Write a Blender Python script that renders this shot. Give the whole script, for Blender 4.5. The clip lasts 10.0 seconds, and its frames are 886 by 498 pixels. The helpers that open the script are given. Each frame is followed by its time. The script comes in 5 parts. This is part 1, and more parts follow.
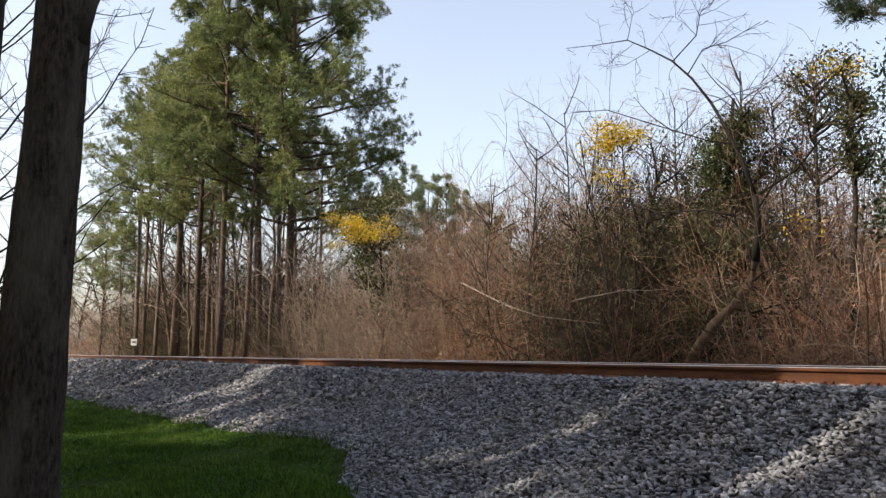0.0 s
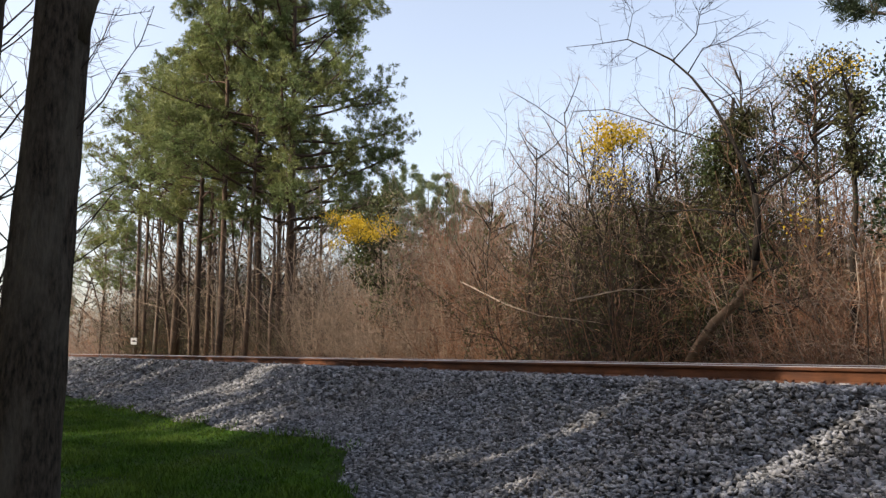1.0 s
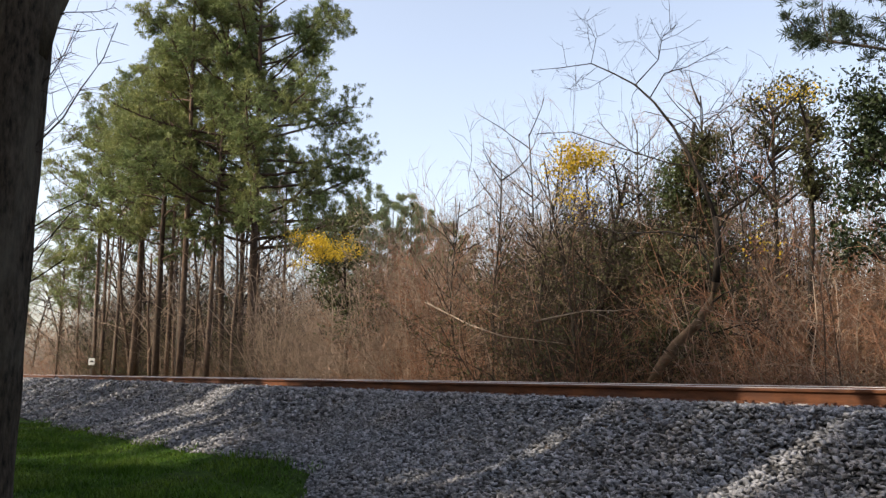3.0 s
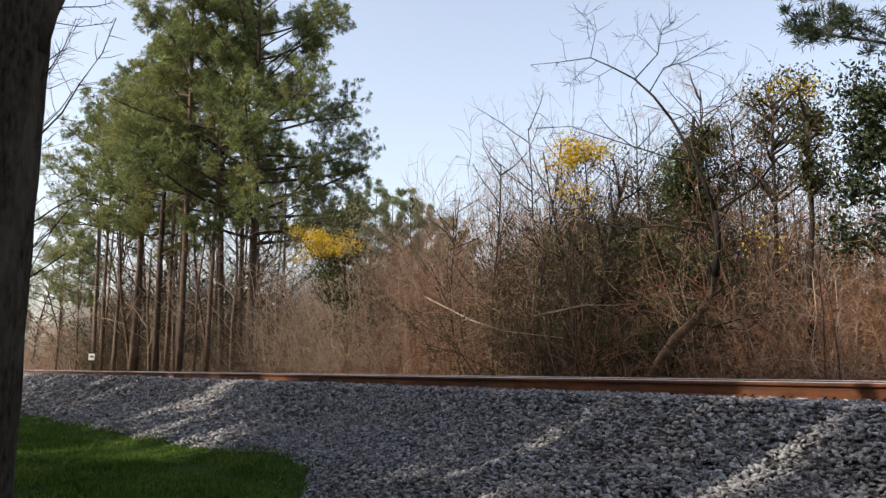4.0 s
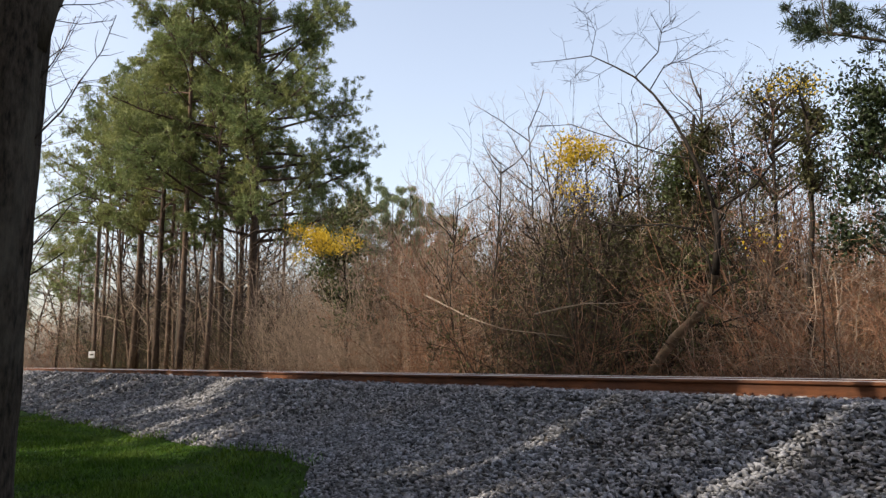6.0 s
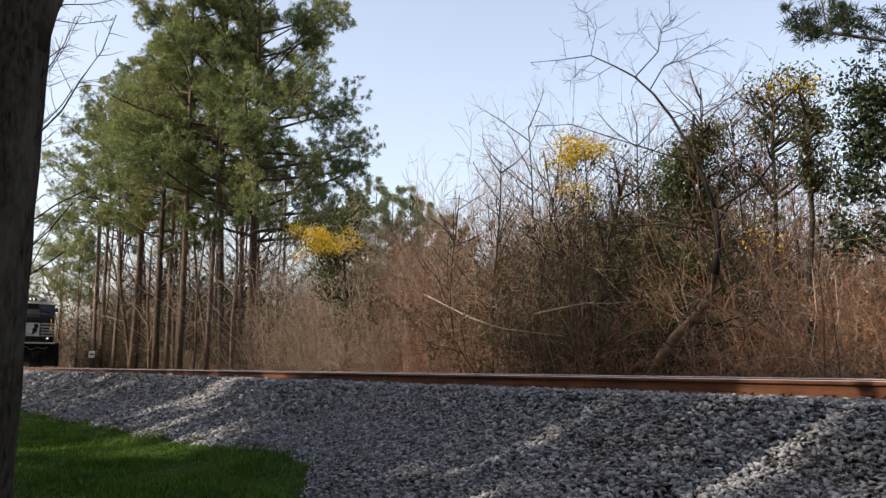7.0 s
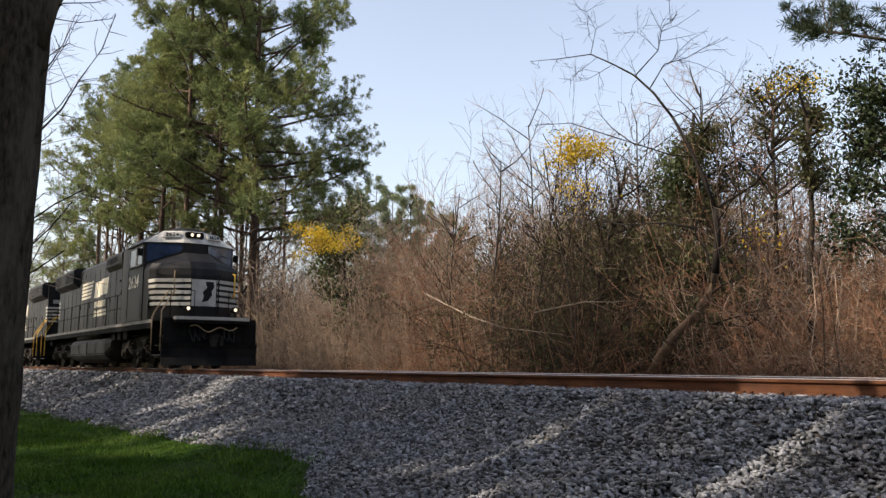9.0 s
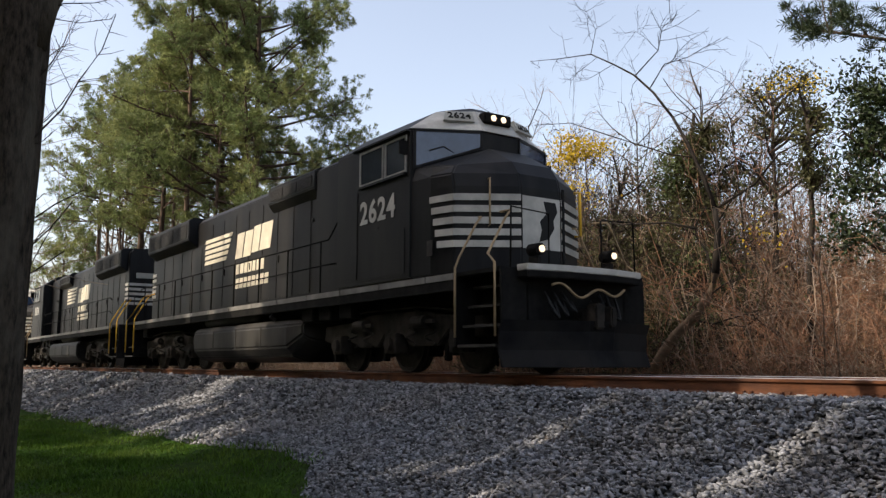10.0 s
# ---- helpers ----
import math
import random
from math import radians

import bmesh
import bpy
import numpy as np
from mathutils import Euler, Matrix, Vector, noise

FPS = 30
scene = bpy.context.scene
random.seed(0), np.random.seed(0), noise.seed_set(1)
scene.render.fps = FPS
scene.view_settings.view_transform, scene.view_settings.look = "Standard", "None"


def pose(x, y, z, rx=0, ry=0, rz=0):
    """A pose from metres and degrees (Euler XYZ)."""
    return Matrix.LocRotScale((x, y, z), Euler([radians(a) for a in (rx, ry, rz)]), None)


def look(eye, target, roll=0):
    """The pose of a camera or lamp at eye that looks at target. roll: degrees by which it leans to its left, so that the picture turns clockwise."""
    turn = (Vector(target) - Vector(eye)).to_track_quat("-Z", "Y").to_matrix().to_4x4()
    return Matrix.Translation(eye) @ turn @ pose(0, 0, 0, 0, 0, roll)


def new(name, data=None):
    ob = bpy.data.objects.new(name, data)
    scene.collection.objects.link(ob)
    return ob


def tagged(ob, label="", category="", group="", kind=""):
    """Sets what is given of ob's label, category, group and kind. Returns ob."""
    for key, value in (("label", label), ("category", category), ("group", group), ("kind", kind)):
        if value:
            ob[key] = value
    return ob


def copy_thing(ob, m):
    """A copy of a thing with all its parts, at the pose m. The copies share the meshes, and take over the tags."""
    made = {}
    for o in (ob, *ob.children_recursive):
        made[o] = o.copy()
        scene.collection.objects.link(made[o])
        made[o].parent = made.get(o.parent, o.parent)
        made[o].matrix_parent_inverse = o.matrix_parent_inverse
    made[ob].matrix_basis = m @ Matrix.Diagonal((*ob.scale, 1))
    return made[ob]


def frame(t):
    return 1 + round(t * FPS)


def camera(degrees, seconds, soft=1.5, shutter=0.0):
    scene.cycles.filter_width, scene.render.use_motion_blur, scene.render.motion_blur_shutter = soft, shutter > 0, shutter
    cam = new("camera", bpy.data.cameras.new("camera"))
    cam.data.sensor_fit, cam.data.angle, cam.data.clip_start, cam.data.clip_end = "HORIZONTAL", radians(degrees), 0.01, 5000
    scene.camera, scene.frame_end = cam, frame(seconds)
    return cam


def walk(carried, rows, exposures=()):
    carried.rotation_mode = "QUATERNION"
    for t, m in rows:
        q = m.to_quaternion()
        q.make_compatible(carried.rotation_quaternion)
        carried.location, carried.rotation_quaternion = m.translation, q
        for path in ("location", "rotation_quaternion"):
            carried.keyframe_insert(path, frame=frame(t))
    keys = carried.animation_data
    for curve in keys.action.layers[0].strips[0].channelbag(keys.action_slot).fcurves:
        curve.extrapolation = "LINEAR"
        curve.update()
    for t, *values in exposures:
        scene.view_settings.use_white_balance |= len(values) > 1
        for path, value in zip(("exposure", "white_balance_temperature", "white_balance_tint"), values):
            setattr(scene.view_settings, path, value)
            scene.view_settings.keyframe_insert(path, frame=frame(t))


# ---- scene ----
cam = camera(55.25, 10.0, soft=1.4)
EYE = (0.0, 0.0, 0.129)
# seconds, yaw, pitch, roll of the hand-held camera, which turns but stays where it is
TURNS = [
    (0.0, 58.124, 7.080, 0.16), (0.5, 58.135, 7.024, 0.2), (1.0, 58.118, 7.022, 0.19), (1.5, 58.119, 7.052, 0.14),
    (1.8, 58.119, 7.050, 0.14), (1.9, 58.050, 7.060, 0.12), (2.0, 56.678, 7.163, 0.05), (2.1, 55.050, 7.380, 0.05), (2.2, 54.785, 7.475, 0.1),
    (2.3, 54.912, 7.569, 0.2), (2.4, 55.045, 7.950, 0.28), (2.5, 55.202, 8.485, 0.3), (2.6, 55.373, 8.556, 0.25),
    (2.7, 55.602, 8.600, 0.2), (3.8, 55.689, 8.062, 0.1), (4.0, 55.683, 8.054, 0.097), (4.5, 55.669, 8.035, 0.07),
    (5.0, 55.681, 7.980, 0.08), (5.5, 55.681, 7.945, 0.127), (7.0, 55.685, 7.908, 0.145), (7.5, 55.676, 7.896, 0.14),
    (8.0, 55.671, 7.840, 0.15), (8.5, 55.680, 7.838, 0.14), (9.0, 55.675, 7.826, 0.15), (9.5, 55.683, 7.834, 0.14),
    (10.0, 55.684, 7.830, 0.12),
]
walk(cam, [(t, pose(*EYE, 90 + pitch, 0, yaw) @ pose(0, 0, 0, 0, 0, roll)) for t, yaw, pitch, roll in TURNS],
     exposures=[(0.0, 1.10, 6900, 12), (2.0, 1.11, 6900, 12), (2.4, 1.17, 6900, 12), (2.7, 1.16, 6900, 12), (3.8, 1.03, 6900, 12), (10.0, 1.03, 6900, 12)])

# ---- light ----
SUN_ELEVATION, SUN_FROM = 40.0, (-0.30, -0.954)      # horizontal direction towards the sun
world = bpy.data.worlds.new("sky")
scene.world = world
world.use_nodes = True
wn = world.node_tree.nodes
sky = wn.new("ShaderNodeTexSky")
sky.sky_type = "NISHITA"
sky.sun_disc = False
sky.sun_elevation = radians(SUN_ELEVATION)
sky.sun_rotation = math.atan2(SUN_FROM[0], SUN_FROM[1])
sky.dust_density, sky.air_density, sky.ozone_density = 3.0, 1.0, 1.0
wn["Background"].inputs["Strength"].default_value = 0.15
haze = wn.new("ShaderNodeHueSaturation")        # thin spring haze pales the blue
haze.inputs["Saturation"].default_value = 0.74
world.node_tree.links.new(sky.outputs[0], haze.inputs["Color"])
world.node_tree.links.new(haze.outputs[0], wn["Background"].inputs["Color"])
sun_data = bpy.data.lights.new("sun", "SUN")
sun_data.energy, sun_data.angle, sun_data.color = 3.0, radians(0.53), (1.0, 0.91, 0.76)
sun = new("sun", sun_data)
ce = math.cos(radians(SUN_ELEVATION))
sun_way = Vector((SUN_FROM[0] * ce, SUN_FROM[1] * ce, math.sin(radians(SUN_ELEVATION)))).normalized()
sun.matrix_basis = look(sun_way * 60, (0, 0, 0))


# ---- materials ----
def mat(name, a, b, scale=4.0, rough=0.8, metal=0.0, bump=0.0, bump_scale=40.0, vary=0.0, stretch=(1, 1, 1), c=None, c_scale=0.6, c_amount=0.5, island=0.0, spec=0.18, glow=0.0):
    """Two colours mixed by fine noise, a third by coarse noise, relief, and a shift of brightness from object to object or leaf to leaf."""
    m = bpy.data.materials.new(name)
    m.use_nodes = True
    n, l = m.node_tree.nodes, m.node_tree.links
    s = n["Principled BSDF"]
    s.inputs["Roughness"].default_value, s.inputs["Metallic"].default_value = rough, metal
    s.inputs["Specular IOR Level"].default_value = spec
    co = n.new("ShaderNodeTexCoord")
    mp = n.new("ShaderNodeMapping")
    mp.inputs["Scale"].default_value = stretch
    l.new(co.outputs["Object"], mp.inputs["Vector"])
    t = n.new("ShaderNodeTexNoise")
    t.inputs["Scale"].default_value, t.inputs["Detail"].default_value, t.inputs["Roughness"].default_value = scale, 6, 0.65
    l.new(mp.outputs[0], t.inputs["Vector"])
    r = n.new("ShaderNodeValToRGB")
    r.color_ramp.elements[0].position, r.color_ramp.elements[1].position = 0.35, 0.65
    r.color_ramp.elements[0].color, r.color_ramp.elements[1].color = (*a, 1), (*b, 1)
    l.new(t.outputs["Fac"], r.inputs["Fac"])
    out = r.outputs["Color"]
    if c:
        t2 = n.new("ShaderNodeTexNoise")
        t2.inputs["Scale"].default_value, t2.inputs["Detail"].default_value = c_scale, 4
        l.new(mp.outputs[0], t2.inputs["Vector"])
        r2 = n.new("ShaderNodeValToRGB")
        r2.color_ramp.elements[0].position, r2.color_ramp.elements[1].position = 0.45, 0.62
        r2.color_ramp.elements[0].color, r2.color_ramp.elements[1].color = (0, 0, 0, 1), (c_amount, c_amount, c_amount, 1)
        l.new(t2.outputs["Fac"], r2.inputs["Fac"])
        x = n.new("ShaderNodeMix")
        x.data_type = "RGBA"
        l.new(r2.outputs["Color"], x.inputs["Factor"])
        l.new(out, x.inputs["A"])
        x.inputs["B"].default_value = (*c, 1)
        out = x.outputs["Result"]
    if vary or island:
        hs = n.new("ShaderNodeHueSaturation")
        rng = n.new("ShaderNodeMapRange")
        amount = max(vary, island)
        rng.inputs["To Min"].default_value, rng.inputs["To Max"].default_value = 1 - amount, 1 + amount
        if island:
            g = n.new("ShaderNodeNewGeometry")
            l.new(g.outputs["Random Per Island"], rng.inputs["Value"])
        else:
            g = n.new("ShaderNodeObjectInfo")
            l.new(g.outputs["Random"], rng.inputs["Value"])
        l.new(rng.outputs[0], hs.inputs["Value"])
        l.new(out, hs.inputs["Color"])
        out = hs.outputs["Color"]
    l.new(out, s.inputs["Base Color"])
    if bump:
        t3 = n.new("ShaderNodeTexNoise")
        t3.inputs["Scale"].default_value, t3.inputs["Detail"].default_value = bump_scale, 5
        l.new(mp.outputs[0], t3.inputs["Vector"])
        bp = n.new("ShaderNodeBump")
        bp.inputs["Strength"].default_value, bp.inputs["Distance"].default_value = bump, 0.02
        l.new(t3.outputs["Fac"], bp.inputs["Height"])
        l.new(bp.outputs[0], s.inputs["Normal"])
    if glow:
        s.inputs["Emission Color"].default_value, s.inputs["Emission Strength"].default_value = (1.0, 0.82, 0.55, 1), glow
    return m


def leafy(m, amount=0.35):
    """Lets some light through thin leaves."""
    n, l = m.node_tree.nodes, m.node_tree.links
    s = n["Principled BSDF"]
    tr = n.new("ShaderNodeBsdfTranslucent")
    mx = n.new("ShaderNodeMixShader")
    mx.inputs[0].default_value = amount
    src = s.inputs["Base Color"].links[0].from_socket
    l.new(src, tr.inputs["Color"])
    l.new(s.outputs[0], mx.inputs[1])
    l.new(tr.outputs[0], mx.inputs[2])
    l.new(mx.outputs[0], n["Material Output"].inputs["Surface"])
    return m


EARTH = mat("earth", (0.075, 0.055, 0.036), (0.14, 0.10, 0.065), 3, 0.95, bump=0.6, bump_scale=12, c=(0.10, 0.12, 0.04), c_scale=0.4)
STONE = mat("ballast_stone", (0.098, 0.101, 0.112), (0.215, 0.22, 0.236), 9, 0.75, bump=0.3, bump_scale=60, c=(0.16, 0.13, 0.105), c_scale=0.8, c_amount=0.25, island=0.75)
# bed under the stones, painted near black as shade in their gaps; brown patches
BED = mat("ballast_gap_shade", (0.022, 0.022, 0.024), (0.05, 0.05, 0.05), 22, 0.95, bump=1.0, bump_scale=30, c=(0.16, 0.12, 0.09), c_scale=0.7)
RAIL_RUST = mat("rail_rust", (0.062, 0.026, 0.014), (0.135, 0.052, 0.023), 6, 0.8, bump=0.25, bump_scale=50, c=(0.055, 0.027, 0.02), c_scale=1.2, c_amount=0.7, stretch=(0.4, 1, 1))
RAIL_SHINE = mat("rail_polished", (0.30, 0.28, 0.265), (0.42, 0.40, 0.38), 5, 0.36, metal=1.0, stretch=(0.2, 3, 3))
TIE_WOOD = mat("tie_wood", (0.07, 0.055, 0.045), (0.15, 0.12, 0.095), 5, 0.9, bump=0.6, bump_scale=20, stretch=(6, 0.6, 3), vary=0.3)
GRASS = leafy(mat("grass_blade", (0.026, 0.065, 0.005), (0.062, 0.13, 0.011), 1.2, 0.6, spec=0.15, island=0.35, c=(0.14, 0.19, 0.03), c_scale=0.8, c_amount=0.4), 0.35)
BARK = mat("bark", (0.012, 0.010, 0.008), (0.062, 0.048, 0.036), 20, 0.95, bump=1.0, bump_scale=24, stretch=(1.6, 1.6, 0.5), c=(0.085, 0.074, 0.058), c_scale=2.2, c_amount=0.6, spec=0.08)
# darkened copy of the pine needles: the bough's shade is put into the colour
SHADED_NEEDLE = leafy(mat("shaded_needles", (0.018, 0.032, 0.016), (0.045, 0.062, 0.03), 0.5, 0.5, island=0.4), 0.15)
PINE_BARK = mat("pine_bark", (0.046, 0.034, 0.027), (0.135, 0.092, 0.066), 7, 0.95, bump=0.6, bump_scale=16, stretch=(1, 1, 0.4), vary=0.35)
NEEDLE = leafy(mat("pine_needles", (0.095, 0.135, 0.05), (0.19, 0.22, 0.085), 0.5, 0.5, island=0.5, c=(0.24, 0.235, 0.08), c_scale=0.22, c_amount=0.6), 0.3)
TWIG = mat("dry_twigs", (0.15, 0.083, 0.055), (0.285, 0.17, 0.112), 2, 0.9, island=0.45, c=(0.21, 0.092, 0.05), c_scale=0.3, c_amount=0.8, vary=0)
GREY_TWIG = mat("grey_twigs", (0.175, 0.13, 0.098), (0.33, 0.25, 0.19), 2, 0.9, island=0.4)
# darkened twig colour; in the thicket it carries the shade of its depth
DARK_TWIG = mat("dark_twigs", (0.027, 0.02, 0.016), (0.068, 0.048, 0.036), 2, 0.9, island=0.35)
LIMB = mat("bare_limb", (0.018, 0.015, 0.013), (0.05, 0.039, 0.031), 5, 0.9, bump=0.4, bump_scale=25, stretch=(1, 1, 0.5))
DARK_LIMB = mat("dark_limb", (0.008, 0.007, 0.006), (0.026, 0.020, 0.016), 5, 0.9, bump=0.4, bump_scale=25)
# tan limb colour with the sunlight on the bowed trunk painted in
SUNLIT_LIMB = mat("sunlit_limb", (0.095, 0.066, 0.044), (0.19, 0.132, 0.088), 5, 0.9, bump=0.4, bump_scale=25)
LIMB_PALE = mat("dead_branch", (0.20, 0.16, 0.125), (0.31, 0.25, 0.20), 5, 0.9)
DRY_LEAF = leafy(mat("dry_leaves", (0.12, 0.072, 0.042), (0.21, 0.135, 0.08), 0.8, 0.85, island=0.45), 0.25)
DARK_LEAF = leafy(mat("evergreen_leaves", (0.028, 0.045, 0.016), (0.075, 0.095, 0.032), 0.8, 0.42, island=0.45, c=(0.09, 0.07, 0.03), c_scale=0.5), 0.2)
GLOSSY_LEAF = leafy(mat("glossy_leaves", (0.014, 0.024, 0.010), (0.04, 0.055, 0.022), 0.8, 0.35, island=0.4), 0.12)
OLIVE_LEAF = leafy(mat("olive_leaves", (0.045, 0.05, 0.02), (0.10, 0.095, 0.04), 0.8, 0.6, island=0.4), 0.25)
BLOSSOM = leafy(mat("yellow_blossom", (0.40, 0.27, 0.015), (0.60, 0.43, 0.04), 2, 0.6, island=0.25), 0.35)
# paler, greyer needle colour that stands for the haze of distance
HAZED_NEEDLE = leafy(mat("hazed_needles", (0.12, 0.15, 0.085), (0.20, 0.235, 0.13), 0.4, 0.7, island=0.3), 0.2)
POST = mat("grey_post", (0.10, 0.085, 0.07), (0.18, 0.155, 0.13), 4, 0.9, bump=0.3, stretch=(1, 1, 0.2))
SIGN_WHITE = mat("sign_white", (0.72, 0.72, 0.70), (0.82, 0.82, 0.80), 6, 0.5)
BLACK = mat("loco_black", (0.006, 0.006, 0.007), (0.011, 0.011, 0.012), 2.5, 0.5, bump=0.06, bump_scale=8, spec=0.16, c=(0.022, 0.020, 0.018), c_scale=1.3, c_amount=0.6, stretch=(1, 1, 0.22))
GRIME = mat("running_gear_grime", (0.010, 0.009, 0.008), (0.03, 0.027, 0.024), 5, 0.85, spec=0.1, bump=0.3, bump_scale=20, c=(0.055, 0.047, 0.039), c_scale=1.5, c_amount=0.5)
DARK_GEAR = mat("dark_gear", (0.007, 0.007, 0.007), (0.015, 0.014, 0.013), 5, 0.85, spec=0.08, bump=0.2)
WHITE = mat("loco_white", (0.40, 0.388, 0.355), (0.53, 0.512, 0.468), 3, 0.5, c=(0.24, 0.225, 0.20), c_scale=2.0, c_amount=0.4)
STEEL_GREY = mat("tank_grey", (0.012, 0.012, 0.012), (0.028, 0.027, 0.026), 2, 0.6, spec=0.15, c=(0.06, 0.055, 0.048), c_scale=0.7, c_amount=0.5, stretch=(1, 1, 0.3))
YELLOW = mat("handrail_yellow", (0.62, 0.34, 0.03), (0.76, 0.45, 0.05), 6, 0.5)
TAN_RAIL = mat("handrail_worn", (0.24, 0.17, 0.10), (0.36, 0.26, 0.15), 6, 0.6)
WHEEL = mat("wheel_steel", (0.012, 0.011, 0.010), (0.03, 0.027, 0.024), 6, 0.7, spec=0.15)
RUBBER = mat("hose_rubber", (0.012, 0.012, 0.012), (0.03, 0.03, 0.03), 8, 0.7)
# glass with the blue of the reflected sky put into its base colour
WINDSHIELD = mat("windshield_sky_tint", (0.02, 0.035, 0.075), (0.035, 0.06, 0.12), 1.5, 0.05, spec=0.9)
GLASS = mat("cab_glass", (0.015, 0.02, 0.028), (0.025, 0.032, 0.042), 1, 0.12, spec=0.2)
LAMP = mat("lit_lamp", (0.5, 0.36, 0.2), (0.6, 0.45, 0.26), 4, 0.3, glow=0.8)
REFLECTOR = mat("lamp_reflector", (0.5, 0.45, 0.35), (0.7, 0.62, 0.5), 5, 0.3)


# ---- shapes ----
class Shape:
    """Gathers points and faces for one mesh."""

    def __init__(self):
        self.v, self.f, self.n = [], [], 0

    def add(self, v, f):
        self.v.append(np.asarray(v, float))
        self.f.extend([tuple(i + self.n for i in q) for q in f])
        self.n += len(v)
        return self

    def box(self, x0, x1, y0, y1, z0, z1):
        v = [(x, y, z) for x in (x0, x1) for y in (y0, y1) for z in (z0, z1)]
        return self.add(v, [(0, 1, 3, 2), (4, 6, 7, 5), (0, 4, 5, 1), (2, 3, 7, 6), (0, 2, 6, 4), (1, 5, 7, 3)])

    def loft(self, rings, caps=True):
        k = len(rings[0])
        v = [p for r in rings for p in r]
        f = [(i * k + j, i * k + (j + 1) % k, (i + 1) * k + (j + 1) % k, (i + 1) * k + j) for i in range(len(rings) - 1) for j in range(k)]
        if caps:
            f += [tuple(range(k))[::-1], tuple(range((len(rings) - 1) * k, len(rings) * k))]
        return self.add(v, f)

    def prism(self, yz, x0, x1):
        return self.loft([[(x0, y, z) for y, z in yz], [(x1, y, z) for y, z in yz]])

    def slab(self, xz, y0, y1):
        return self.loft([[(x, y0, z) for x, z in xz], [(x, y1, z) for x, z in xz]])

    def tube(self, pts, radii, sides=6, caps=True):
        pts = [Vector(p) for p in pts]
        if not hasattr(radii, "__len__"):
            radii = [radii] * len(pts)
        rings = []
        for i, p in enumerate(pts):
            d = (pts[min(i + 1, len(pts) - 1)] - pts[max(i - 1, 0)]).normalized()
            u = d.cross(Vector((0.13, 0.27, 0.95)) if abs(d.z) < 0.9 else Vector((1, 0.2, 0))).normalized()
            w = d.cross(u)
            rings.append([p + radii[i] * (math.cos(a) * u + math.sin(a) * w) for a in (2 * math.pi * j / sides for j in range(sides))])
        return self.loft(rings, caps)

    def cyl(self, p, q, r, sides=16):
        return self.tube([p, q], [r, r], sides)

    def mesh(self, name, material, smooth=False, bevel=0.0, fix=True):
        me = bpy.data.meshes.new(name)
        v = np.concatenate(self.v) if self.v else np.zeros((0, 3))
        me.from_pydata(v.tolist(), [], self.f)
        if fix:
            bm = bmesh.new()
            bm.from_mesh(me)
            bmesh.ops.recalc_face_normals(bm, faces=bm.faces)
            if bevel:
                bmesh.ops.bevel(bm, geom=[e for e in bm.edges if e.is_manifold and e.calc_face_angle(0) > 0.5], offset=bevel, segments=2, affect="EDGES", clamp_overlap=True)
            bm.to_mesh(me)
            bm.free()
        me.materials.append(material)
        if smooth:
            me.polygons.foreach_set("use_smooth", [True] * len(me.polygons))
        return me


def part(name, shape, material, parent, label="", smooth=False, bevel=0.0, fix=True, at=None):
    ob = new(name, shape.mesh(name, material, smooth, bevel, fix))
    ob.parent = parent
    if at is not None:
        ob.matrix_basis = at
    return tagged(ob, label) if label else ob


def thing(name, label, category, group="", kind="", at=None):
    ob = new(name)
    ob.empty_display_size = 0.2
    if at is not None:
        ob.matrix_basis = at
    return tagged(ob, label, category, group, kind)


def raw_mesh(name, v, f, material, smooth=False):
    """A large mesh from arrays, quads or triangles alike."""
    me = bpy.data.meshes.new(name)
    v, f = np.asarray(v, np.float32), np.asarray(f, np.int32)
    k = f.shape[1]
    me.vertices.add(len(v))
    me.vertices.foreach_set("co", v.ravel())
    me.loops.add(f.size)
    me.loops.foreach_set("vertex_index", f.ravel())
    me.polygons.add(len(f))
    me.polygons.foreach_set("loop_start", np.arange(0, f.size, k, dtype=np.int32))
    me.update(calc_edges=True)
    if smooth:
        me.polygons.foreach_set("use_smooth", [True] * len(f))
    me.materials.append(material)
    return me


def polar(azimuth, r, z=0.0):
    """A place by its bearing from the viewer (degrees from square-on to the track, towards the oncoming train) and distance."""
    a = radians(azimuth)
    return Vector((-r * math.sin(a), r * math.cos(a), z))


def clear(azimuth, r, side=14.0):
    """The distance along a bearing at which a plant stands clear of the track, and by how much farther that is."""
    far = max(r, side / math.cos(radians(azimuth)))
    return far, far / r


